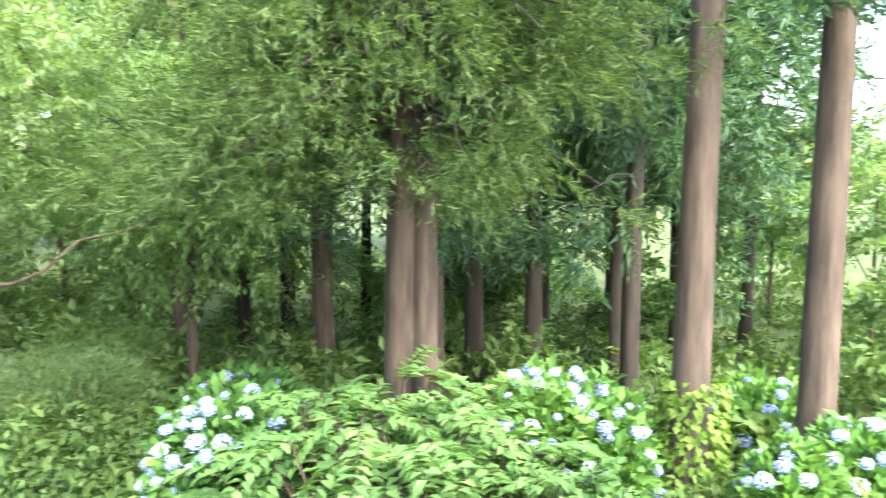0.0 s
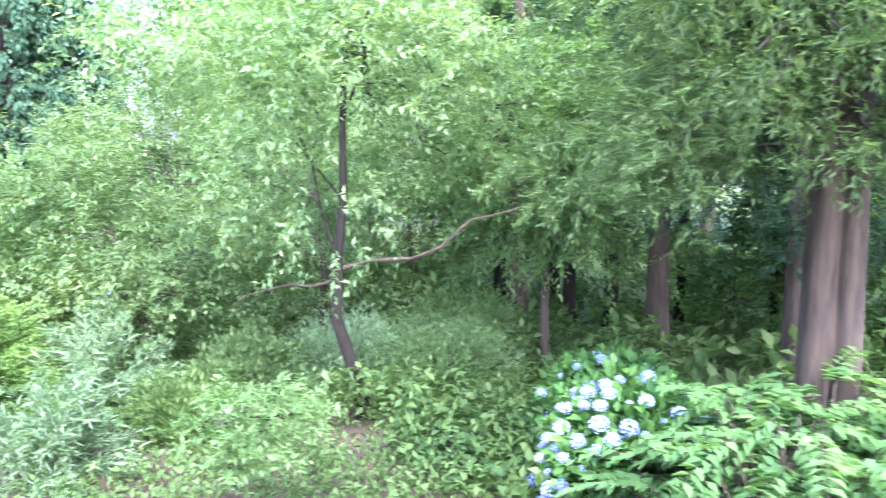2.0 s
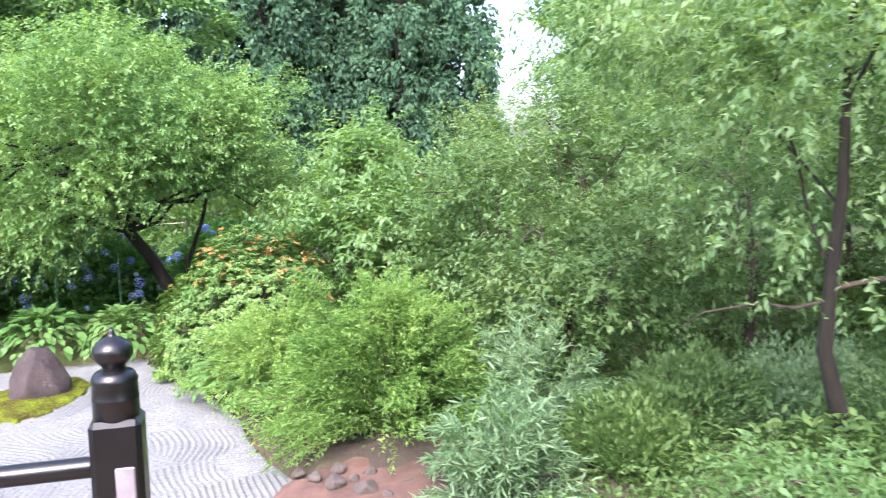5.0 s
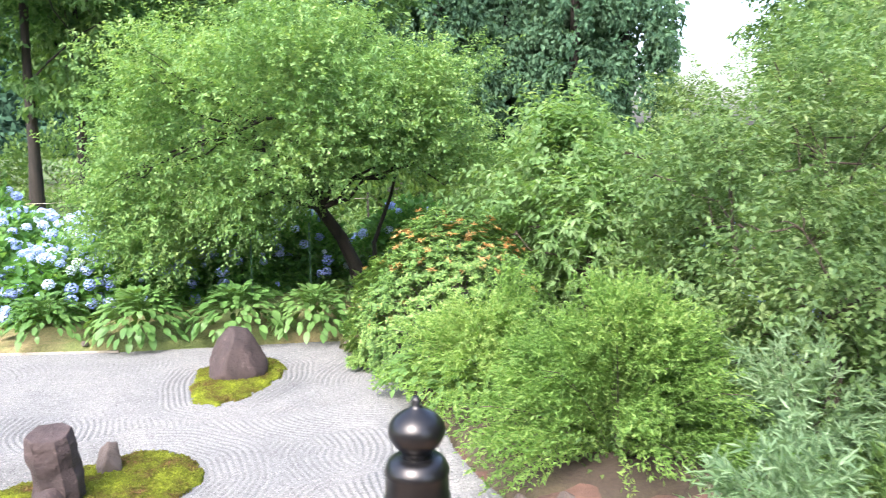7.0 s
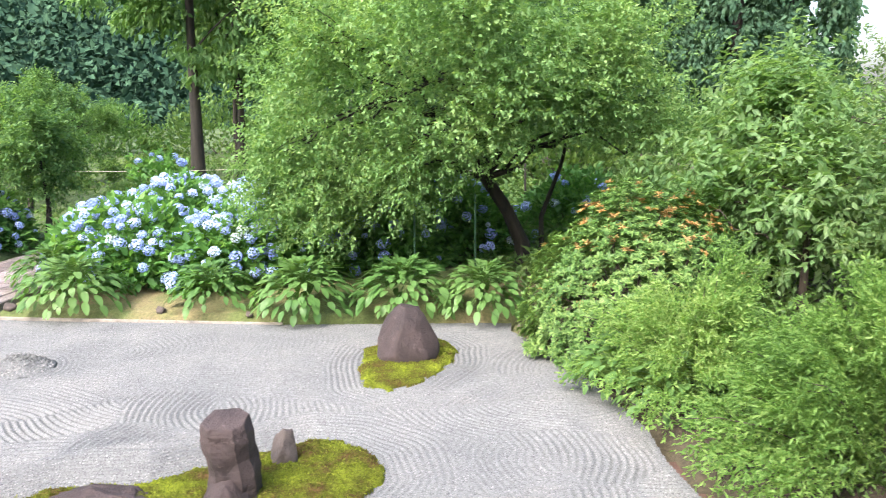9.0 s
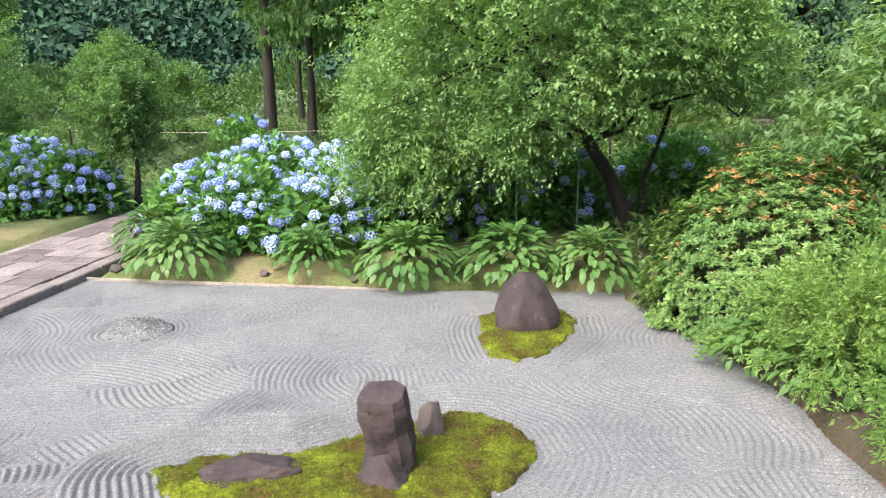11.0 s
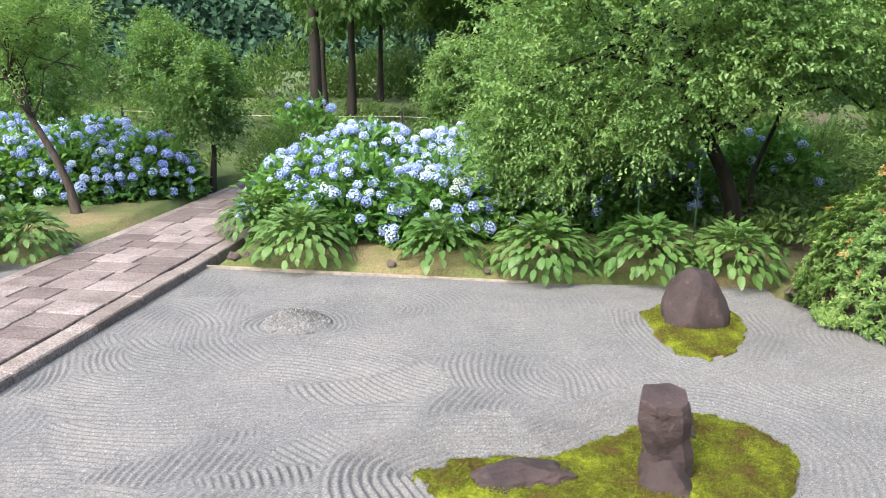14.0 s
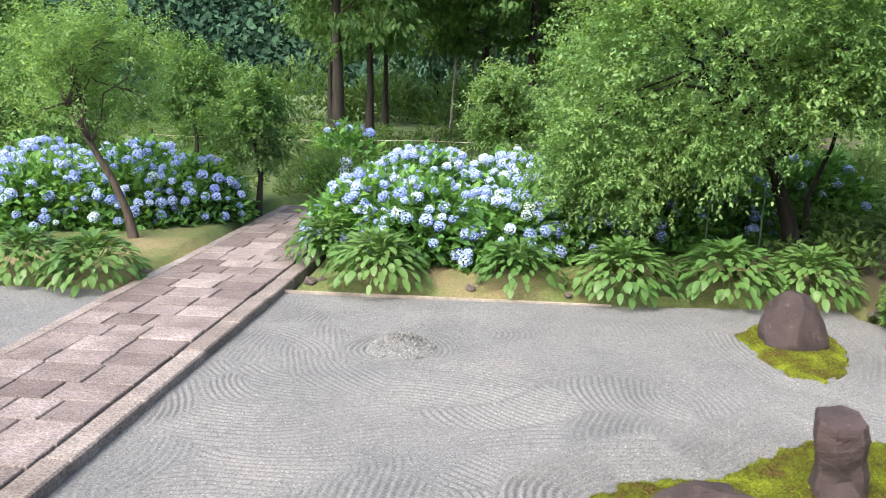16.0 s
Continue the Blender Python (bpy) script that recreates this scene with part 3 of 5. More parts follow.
def moss_island(poly, height, label, seed, sprigs):
    """A low mound of moss with a ragged, tufted surface."""
    xs = [p[0] for p in poly]
    ys = [p[1] for p in poly]
    X, Y = np.meshgrid(np.arange(min(xs) - 0.1, max(xs) + 0.1, 0.012), np.arange(min(ys) - 0.1, max(ys) + 0.1, 0.012))
    rng = np.random.default_rng(seed)
    ragged = 0.014 * np.sin(X * 19 + 2 * np.sin(Y * 13)) + 0.012 * np.sin(Y * 27 + 3 * np.sin(X * 17)) + 0.008 * np.sin(X * 61) * np.sin(Y * 53)
    d = poly_distance(X, Y, poly) + ragged
    keep = d > 0
    lumps = np.array([noise.noise(Vector((x * 7, y * 7, seed))) + 0.5 * noise.noise(Vector((x * 19, y * 19, seed))) for x, y in zip(X.ravel(), Y.ravel())]).reshape(X.shape)
    Z = 0.012 + height * (1 - np.exp(-np.maximum(d, 0) / 0.09)) + 0.016 * lumps * np.clip(d / 0.05, 0, 1) + 0.005 * rng.standard_normal(X.shape)
    Z = np.where(d < 0.015, -0.01, Z)
    num = np.full(X.shape, -1)
    num[keep] = np.arange(keep.sum())
    q = np.stack([num[:-1, :-1], num[:-1, 1:], num[1:, 1:], num[1:, :-1]], -1).reshape(-1, 4)
    q = q[(q >= 0).all(1)]
    island = tagged(new("moss_island", mesh_of("moss_island", np.stack([X, Y, Z], -1)[keep], q, M_MOSS, True)), label, "moss", "moss islands")
    pick = rng.integers(0, keep.sum(), sprigs)
    P = np.stack([X, Y, Z], -1)[keep][pick] + np.c_[rng.uniform(-0.008, 0.008, (sprigs, 2)), np.full(sprigs, -0.002)]
    V, F = leaves(P, rng.standard_normal(P.shape) * 0.7 + [0, 0, 0.8], rng.standard_normal(P.shape), 0.013 * rng.uniform(0.6, 1.5, sprigs), 0.006)
    tagged(part("moss_nap", mesh_of("moss_nap", V, F, M_SPRIG), island, "fine bright moss nap"), kind="stuff")
    return island


moss_island(ISLAND_A, 0.035, "bright yellow-green moss island around a domed rock", 2, 7000)
moss_island(ISLAND_B, 0.05, "yellow-green moss island with brown dry patches", 4, 14000)


def rock(name, place, turn, dims, cuts, seed, label, mat=M_ROCK, rough=0.06, power=2.4, group="garden rocks", sub=4):
    ob = new(name, rock_mesh(name, dims, cuts, seed, mat, rough, power, sub))
    ob.matrix_world = pose(*place, 0, 0, turn)
    return tagged(ob, label, "rock", group)


rock("dome_rock", (2.66, 6.79, 0.12), 12, (0.262, 0.25, 0.34), [((0.7, -0.5, 0.5), 0.76), ((-0.75, -0.35, 0.55), 0.72), ((0.1, -0.9, 0.35), 0.80), ((0.9, 0.3, 0.5), 0.80), ((0, 0, 1), 0.96), ((0.3, -0.6, 0.85), 0.86), ((0.7, -0.1, 0.75), 0.88), ((-0.7, 0.0, 0.75), 0.86)], 3, "domed purple-brown garden rock on a moss island", rough=0.07, power=2.2)
def pillar_stone(place, turn, outline, levels, lean, label):
    """An upright split stone: a many-sided outline carried up through levels (height, spread, sideways shift), with a sloping flat top."""
    bm = bmesh.new()
    n, sub = len(outline), 6
    ring0 = []
    for (x0, y0), (x1, y1) in zip(outline, outline[1:] + outline[:1]):
        ring0 += [(x0 + (x1 - x0) * k / sub, y0 + (y1 - y0) * k / sub) for k in range(sub)]
    zs, spread, shift = zip(*levels)
    heights = np.linspace(zs[0], zs[-1], 30)
    rings = []
    for h in heights:
        w, dx = float(np.interp(h, zs, spread)), float(np.interp(h, zs, shift))
        ring = []
        for x, y in ring0:
            z = h + lean * y * max(0.0, h / zs[-1]) ** 2
            p = Vector((x * w + dx, y * w, z))
            p.xy += Vector((x, y)).normalized() * (0.016 * noise.noise(p * 7) + 0.007 * noise.noise(p * 19) + 0.0025 * noise.noise(p * 50))
            ring.append(bm.verts.new(p))
        rings.append(ring)
    m = len(ring0)
    for a, b in zip(rings, rings[1:]):
        for k in range(m):
            bm.faces.new((a[k], a[(k + 1) % m], b[(k + 1) % m], b[k]))
    top = [bm.verts.new((v.co.x * 0.95, v.co.y * 0.95, v.co.z + 0.007)) for v in rings[-1]]
    for k in range(m):
        bm.faces.new((rings[-1][k], rings[-1][(k + 1) % m], top[(k + 1) % m], top[k]))
    bm.faces.new(top)
    bm.faces.new(list(reversed(rings[0])))
    ob = new("standing_stone", of_bmesh("standing_stone", bm, M_ROCK))
    ob.matrix_world = pose(*place, 0, 0, turn)
    return tagged(ob, label, "rock", "garden rocks")


pillar_stone((2.085, 4.35, -0.03), 6, [(-0.125, -0.03), (-0.06, -0.1), (0.07, -0.105), (0.125, -0.05), (0.13, 0.06), (0.05, 0.11), (-0.09, 0.1)],
             [(0.0, 1.1, 0.03), (0.1, 1.08, 0.02), (0.2, 0.97, 0.02), (0.3, 0.95, 0.01), (0.4, 1.0, -0.005), (0.47, 0.99, -0.01), (0.495, 0.93, -0.01)], 0.2, "upright purple-brown pillar stone with a flat sloping top")
rock("foot_stone", (2.10, 4.225, 0.035), -14, (0.125, 0.1, 0.15), [((0.4, -0.9, 0.6), 0.75), ((-0.5, -0.6, 0.8), 0.72), ((0.8, 0, 0.7), 0.8)], 12, "low wedge of purple-brown stone against the pillar", rough=0.08, power=2.8)
rock("small_stone", (2.245, 4.78, 0.07), 20, (0.078, 0.075, 0.15), [((0.5, -0.5, 0.8), 0.72), ((-0.6, -0.2, 0.8), 0.74), ((0.9, 0.1, 0.1), 0.82)], 9, "small grey-brown stone standing in moss", M_PEBBLE, 0.09, 4.0)
rock("flat_stone", (1.42, 4.19, 0.045), 22, (0.26, 0.115, 0.085), [((-0.3, -0.6, 0.9), 0.72), ((0.6, 0.1, 0.8), 0.74), ((0, -0.9, 0.5), 0.8)], 15, "low flat purple-brown stone lying in moss", M_ROCK, 0.17, 2.6, sub=5)

M_GRIT = leaf_material("coarse_grit", (0.05, 0.055, 0.05), (0.14, 0.145, 0.14), (0.27, 0.27, 0.26), 0.0, 0.9, 6.0, 0.2)
# cone of gravel
rng = np.random.default_rng(21)
n = 1100
r = np.sqrt(rng.random(n)) * 0.26
a = rng.random(n) * 2 * np.pi
P = np.stack([CONE[0] + r * np.cos(a), CONE[1] + r * np.sin(a), 0.11 * np.clip(1 - (r / 0.25) ** 1.4, 0, 1) + 0.004], 1)
octa = np.array([(1, 0, 0), (-1, 0, 0), (0, 1, 0), (0, -1, 0), (0, 0, 1), (0, 0, -1)], float)
otri = np.array([(0, 2, 4), (2, 1, 4), (1, 3, 4), (3, 0, 4), (2, 0, 5), (1, 2, 5), (3, 1, 5), (0, 3, 5)])
cone_root = thing("gravel_cone", (CONE[0], CONE[1], 0), "small cone of loose grey gravel on raked sand", "gravel cone")
peb = [((octa + rng.standard_normal((6, 3)) * 0.25) * rng.uniform(0.009, 0.019) + p - [CONE[0], CONE[1], 0], otri) for p in P]
V, F = join(peb)
tagged(part("loose_gravel", mesh_of("loose_gravel", V, F, M_GRIT), cone_root), kind="stuff")
part("mound", lathe_mesh("mound", [(0.29, -0.01), (0.26, 0.012), (0.2, 0.042), (0.12, 0.082), (0.05, 0.105), (0.01, 0.112)], M_SAND, 24), cone_root)

# edging board, border stones, red soil
part_board = box_mesh("edging_board", -1.9, 1.3, SAND_TOP - 0.005, SAND_TOP + 0.02, -0.06, 0.026, M_BOARD, 0.005)
tagged(new("edging_board", part_board), "thin pale board edging the raked gravel", "edging", kind="structure")
V, F = [], []
X, Y = np.meshgrid(np.arange(4.4, 7.0, 0.05), np.arange(2.2, 5.2, 0.05))
dsoil = 1 - np.hypot((X - 5.65) / 0.95, (Y - 3.75) / 0.75) + 0.15 * np.sin(X * 5) * np.sin(Y * 6)
Zs = np.where(dsoil > 0, 0.05 + 0.09 * np.clip(dsoil, 0, 1), -0.05)
ny, nx = X.shape
i = (np.arange(ny - 1)[:, None] * nx + np.arange(nx - 1)).ravel()
tagged(new("soil_bed", mesh_of("soil_bed", np.stack([X, Y, Zs], -1).reshape(-1, 3), np.stack([i, i + 1, i + nx + 1, i + nx], 1), M_SOIL, True)), "bare red-brown soil bed at the gravel's edge", "soil", kind="structure")
rng = np.random.default_rng(31)
stones = [rock_mesh("border_stone", (0.07, 0.056, 0.05), [((0.3, -0.5, 0.8), 0.62), ((-0.7, 0.2, 0.6), 0.66), ((0.8, 0.5, 0.4), 0.7)], 40 + k, M_PEBBLE, 0.16, 3.0, 3) for k in range(3)]
spots = [(4.86, 3.98, 0.7), (4.97, 3.84, 0.95), (5.1, 3.9, 0.55), (5.14, 3.7, 1.05), (5.22, 3.96, 0.6), (4.76, 4.08, 0.6), (5.02, 4.06, 0.75), (5.26, 3.58, 0.65),
         (3.62, 7.62, 0.9), (3.78, 7.42, 0.8), (3.86, 7.3, 0.7), (3.96, 7.08, 0.75), (4.02, 6.98, 0.6), (4.36, 5.72, 0.6),
         (-1.68, 7.9, 1.0), (-1.58, 8.0, 0.7), (-0.05, 7.92, 0.8), (0.9, 7.85, 0.6), (-3.45, 7.95, 1.1)]
for k, (x, y, s) in enumerate(spots):
    ob = new("border_stone", stones[k % 3])
    ob.matrix_world = pose(x, y, 0.035 * s + (0.075 if k < 8 else 0.035), 0, 0, float(rng.uniform(0, 360))) @ Matrix.Diagonal((s, s, s, 1))
    tagged(ob, "rounded pale brown field stone at the bed's edge", "stone", "border stones")


# ---- hostas ----
def hosta_leaf(name, length, width, droop):
    """One pointed heart-shaped leaf that arches over, on a stalk that runs back to the plant's heart, along +x."""
    V, F = [], []
    prof = [(0.0, 0.1), (0.1, 0.72), (0.33, 1.0), (0.62, 0.86), (0.86, 0.46), (1.0, 0.03)]
    for t, w in prof:
        x, z = length * t * (1 - 0.12 * droop * t), length * (0.10 * t - droop * t * t)
        half = width * 0.5 * w
        V += [(x, -half, z + 0.16 * half), (x, 0, z), (x, half, z + 0.16 * half)]
    for k in range(len(prof) - 1):
        o = k * 3
        F += [(o, o + 1, o + 4, o + 3), (o + 1, o + 2, o + 5, o + 4)]
    o = len(V)
    V += [(-0.12, -0.005, -0.06), (-0.12, 0.005, -0.06), (0.01, 0.004, 0), (0.01, -0.004, 0)]
    F.append((o, o + 1, o + 2, o + 3))
    return mesh_of(name, np.array(V), F, M_HOSTA, True)


HOSTA = [hosta_leaf("leaf", 0.108, 0.062, 0.25), hosta_leaf("leaf", 0.098, 0.058, 0.36), hosta_leaf("leaf", 0.118, 0.058, 0.16)]


def hosta(x, y, size, seed, label, count=54):
    """A mound of leaves that overlap like shingles, flat at the heart and hanging at the rim."""
    rng = np.random.default_rng(seed)
    root = thing("hosta", (x, y, float(lie(x, y)) - 0.02), label, "hosta plant", "hostas along the gravel")
    for k in range(count):
        up = ((k + 0.5) / count) ** 0.85
        yaw = k * 137.5 + float(rng.uniform(-14, 14))
        e = radians(4 + 80 * up)
        rr, hh = 0.43 * size * math.cos(e) * float(rng.uniform(0.82, 1.1)), 0.36 * size * math.sin(e) * float(rng.uniform(0.85, 1.15)) + 0.07
        pitch = 50 * (1 - up) - 38 * up ** 2 + float(rng.uniform(-16, 12))
        s = size * (1.0 - 0.12 * up) * float(rng.uniform(0.75, 1.2))
        a = radians(yaw)
        part("leaf", HOSTA[int(rng.integers(3))], root, "", pose(rr * math.cos(a), rr * math.sin(a), hh, float(rng.uniform(-20, 20)), pitch, yaw) @ Matrix.Diagonal((s, s, s, 1)))
    return root


for k, (x, y, s, l) in enumerate([(-4.62, 7.75, 1.05, "leafy green hosta clump beside the stone path"), (-3.82, 7.62, 1.1, "leafy green hosta clump at the gravel's edge"),
                                  (-1.72, 8.75, 1.0, "light green hosta clump under blue hydrangeas"), (-1.0, 7.98, 1.15, "large light green hosta clump at the gravel's edge"),
                                  (0.42, 8.12, 1.0, "loose hosta clump with gaps at the gravel's edge"), (1.42, 7.98, 1.15, "broad-leaved hosta clump under the plum tree"),
                                  (2.42, 8.08, 1.15, "dark green hosta clump in the plum tree's shade"), (3.2, 8.12, 1.05, "dark green hosta clump beside the azalea"),
                                  (4.33, 6.12, 0.85, "broad-leaved hosta below the feathery shrub"), (4.62, 5.72, 0.8, "broad-leaved hosta below the feathery shrub"), (-6.0, 7.9, 1.1, "leafy green hosta clump at the gravel's edge")]):
    hosta(x, y, s, 60 + k, l, 200 if k in (4, 8, 9) else 320)


# ---- hydrangeas ----
def flower_head(seed):
    """A ball of small four-petalled florets."""
    rng = np.random.default_rng(seed)
    n = 46
    k = np.arange(n) + 0.5
    phi = np.arccos(1 - 1.75 * k / n)
    th = np.pi * (1 + 5 ** 0.5) * k
    d = np.stack([np.cos(th) * np.sin(phi), np.sin(th) * np.sin(phi), np.cos(phi)], 1)
    V, F = [], []
    for i, v in enumerate(d):
        a = unit(np.cross(v, rng.standard_normal(3)))
        b = np.cross(v, a)
        c = v * (0.075 + 0.010 * rng.standard_normal())
        s = 0.021
        o = len(V)
        V += [c + a * s + v * 0.004, c + b * s, c - a * s + v * 0.004, c - b * s, c - v * 0.006]
        F += [(o, o + 1, o + 4), (o + 1, o + 2, o + 4), (o + 2, o + 3, o + 4), (o + 3, o, o + 4)]
    return mesh_of("flower_head", np.array(V) * [1, 1, 0.85], F, M_FLOWER)


HEADS = [flower_head(s) for s in (1, 2, 3)]


def hydrangea(x, y, radii, flowers, seed, label, n=2600, z=None, side=None, group="hydrangeas", head=1.0, leaf=0.14):
    rng = np.random.default_rng(seed)
    root, P, d = shrub("hydrangea", (x, y, float(lie(x, y)) if z is None else z), label, "hydrangea", radii, M_HYD, seed, n, leaf, leaf * 0.62, upright=0.1, droop=0.15, shell=0.5, group=group, spread=0.55)
    rx, ry, h = radii
    put = []
    tries = 0
    while len(put) < flowers and tries < flowers * 60:
        tries += 1
        i = int(rng.integers(len(P)))
        v = d[i]
        if v[2] < 0.08 or rng.random() > 0.25 + v[2] or (side is not None and v @ np.array(side) < -0.25):
            continue
        p = P[i] / max(1e-6, np.linalg.norm(P[i] / [rx, ry, h])) * rng.uniform(0.98, 1.06)
        if any(np.linalg.norm(p - q) < 0.085 for q in put):
            continue
        put.append(p)
        tilt = Vector((float(v[0]), float(v[1]), float(v[2]) + 0.5)).to_track_quat("Z", "Y").to_matrix().to_4x4()
        s = float(rng.choice([0.55, 0.85, 1.0, 1.1, 1.2]) * rng.uniform(0.9, 1.1)) * head
        part("flower_head", HEADS[int(rng.integers(3))], root, "", Matrix.Translation([float(c) for c in p]) @ tilt @ Matrix.Diagonal((s, s, s, 1)))
    return root


BLUE = "leafy hydrangea bush covered in blue mophead flowers"
SHADY = "hydrangea with a few blue flowers in the plum tree's shade"
FRONTSIDE = (0.1, -0.95, 0.35)
for k, (x, y, rx, ry, h, fl, lab) in enumerate([
        (-1.35, 9.5, 0.8, 0.8, 0.86, 46, BLUE), (-0.65, 9.15, 0.8, 0.75, 0.8, 46, BLUE), (0.15, 9.1, 0.75, 0.75, 0.74, 42, BLUE),
        (-0.85, 10.3, 1.0, 0.9, 1.05, 66, BLUE), (0.35, 10.2, 1.0, 0.95, 1.06, 66, BLUE), (0.95, 9.45, 0.7, 0.7, 0.66, 30, BLUE),
        (-5.0, 10.3, 0.9, 0.75, 0.8, 48, BLUE), (-5.95, 9.95, 1.0, 0.8, 0.84, 50, BLUE), (-4.15, 10.75, 0.75, 0.75, 0.82, 44, BLUE), (-7.2, 9.9, 1.1, 0.9, 0.9, 46, BLUE),
        (-5.2, 11.2, 1.1, 0.8, 0.98, 60, BLUE), (-6.6, 11.2, 1.1, 0.9, 0.98, 54, BLUE), (-8.4, 10.6, 1.1, 1.0, 0.95, 36, BLUE),
        (1.95, 10.0, 0.8, 0.7, 0.9, 26, SHADY), (2.75, 10.6, 0.8, 0.7, 1.0, 26, SHADY), (4.3, 11.6, 0.9, 0.8, 0.95, 10, SHADY)]):
    hydrangea(x, y, (rx, ry, h), int(fl * 1.65), 200 + k, lab, n=3800, side=FRONTSIDE, head=0.76, leaf=0.115)
hydrangea(-2.6, 13.2, (0.7, 0.6, 1.15), 10, 230, "far blue hydrangea beyond the stone path", 1200, side=FRONTSIDE)
TOWARD = (-0.85, -0.5, 0.3)
for k, (x, y, rx, ry, h, fl) in enumerate([(8.35, 0.62, 0.6, 0.6, 0.72, 60), (9.1, 1.35, 0.6, 0.6, 0.6, 24), (9.3, -0.85, 0.6, 0.55, 0.86, 44), (9.4, -1.2, 0.42, 0.36, 0.76, 34), (9.3, -2.2, 0.36, 0.32, 0.6, 26), (9.62, -2.55, 0.5, 0.45, 0.7, 36), (10.3, -2.9, 0.6, 0.5, 0.72, 30), (10.5, -1.95, 0.6, 0.5, 0.75, 24)]):
    hydrangea(x, y, (rx, ry, h), fl, 240 + k, "hydrangea with pale blue flowers at the forest's edge", 5000, side=TOWARD, head=0.5, leaf=0.085)
hydrangea(7.5, 6.6, (0.5, 0.5, 0.75), 5, 260, "small blue hydrangea among green shrubs", 1500, side=(-0.5, -0.8, 0.2))
hydrangea(8.0, 9.2, (0.8, 0.7, 0.9), 9, 261, "pale blue hydrangea among green shrubs", 1800, side=(-0.5, -0.8, 0.2))


# ---- garden shrubs and the plum tree ----
def azalea():
    """An evergreen dome of leaf rosettes, some of them orange."""
    rng = np.random.default_rng(300)
    root = thing("azalea", (4.62, 7.25, 0.0), "round evergreen azalea with orange young leaves", "shrub")
    k = 4200
    d = unit(rng.standard_normal((k, 3)))
    d[:, 2] = np.abs(d[:, 2]) * 1.05 - 0.05
    lumps = np.array([noise.noise(Vector(v * 2.4)) + 0.5 * noise.noise(Vector(v * 6)) for v in d])[:, None]
    C = d * (0.8 + 0.2 * rng.random((k, 1)) ** 0.5) * (1 + 0.17 * lumps) * [1.05, 1.0, 1.36]
    C[:, 2] = np.maximum(C[:, 2], 0.06)
    orange = (d[:, 2] > 0.35) & (rng.random(k) < 0.02 + 0.09 * (d[:, 2] > 0.72))
    for name, mask, mat, label in (("foliage", ~orange, M_AZALEA, ""), ("young_foliage", orange, M_ORANGE, "orange young leaf tufts")):
        c, n = C[mask], 15
        axis = unit(np.repeat(d[mask], n, 0) + [0, 0, 0.5])
        D = unit(rng.standard_normal(axis.shape))
        D = D - axis * (D * axis).sum(1, keepdims=True) * 0.75 + axis * 0.35
        s = rng.uniform(0.7, 1.25, len(D))
        V, F = leaves(np.repeat(c, n, 0), D, axis, 0.05 * s, 0.0155 * s, 0.15)
        part(name, mesh_of(name, V, F, mat), root, label)
    tubes = [tube(bend((0, 0, -0.1), C[int(i)] * 0.93, 0.03, rng, 5, 0.05), np.linspace(0.018, 0.004, 5), 5) for i in rng.integers(0, k, 70)]
    V, F = join(tubes)
    tagged(part("stemwork", mesh_of("stemwork", V, F, M_BARK, True), root), kind="stuff")


azalea()


def feathery(x, y, radii, seed, mat, label, wands=620, L=0.03, W=0.008, per=46, tilt=0.55, group=""):
    """A fountain of thin wands, each set with tiny leaves."""
    rng = np.random.default_rng(seed)
    rx, ry, h = radii
    root = thing("feathery_shrub", (x, y, float(lie(x, y))), label, "shrub", group)
    bundles = unit(rng.standard_normal((58, 3)))
    bundles[:, 2] = np.abs(bundles[:, 2]) * 0.95 + 0.03
    reach = rng.uniform(0.8, 1.12, 58)
    Ps, Ds, tubes = [], [], []
    for k in range(wands):
        d = bundles[k % len(bundles)] + rng.standard_normal(3) * 0.1
        d[2] = max(d[2], 0.02)
        end = unit(d) * [rx, ry, h] * reach[k % 58] * rng.uniform(0.8, 1.05)
        end = end * ([1.24, 1.24, 0.75] if d[2] < 0.32 else [0.94, 0.94, 1.0])
        start = np.array([end[0] * 0.12, end[1] * 0.12, 0.0])
        mid = start * 0.3 + end * 0.7 + [0, 0, 0.16 * h]
        mid[:2] *= 0.8
        t = np.linspace(0, 1, per)[:, None] ** 0.6
        pts = (1 - t) ** 2 * start + 2 * t * (1 - t) * mid + t * t * end
        tan = unit(2 * (1 - t) * (mid - start) + 2 * t * (end - mid))
        Ps.append(pts + rng.standard_normal(pts.shape) * 0.009)
        Ds.append(tan * tilt + rng.standard_normal(pts.shape) * 0.55)
        if k % 30 == 0:
            q = np.linspace(0, 1, 5)[:, None]
            tubes.append(tube((1 - q) ** 2 * start + 2 * q * (1 - q) * mid + q * q * end, np.linspace(0.006, 0.002, 5), 4))
    P, D = np.concatenate(Ps), np.concatenate(Ds)
    s = rng.uniform(0.6, 1.4, len(P))
    V, F = leaves(P, D, rng.standard_normal(P.shape) + [0, 0, 0.7], L * s, W * s)
    part("foliage", mesh_of("foliage", V, F, mat), root)
    V, F = join(tubes)
    tagged(part("stemwork", mesh_of("stemwork", V, F, M_BARK, True), root), kind="stuff")
    return root


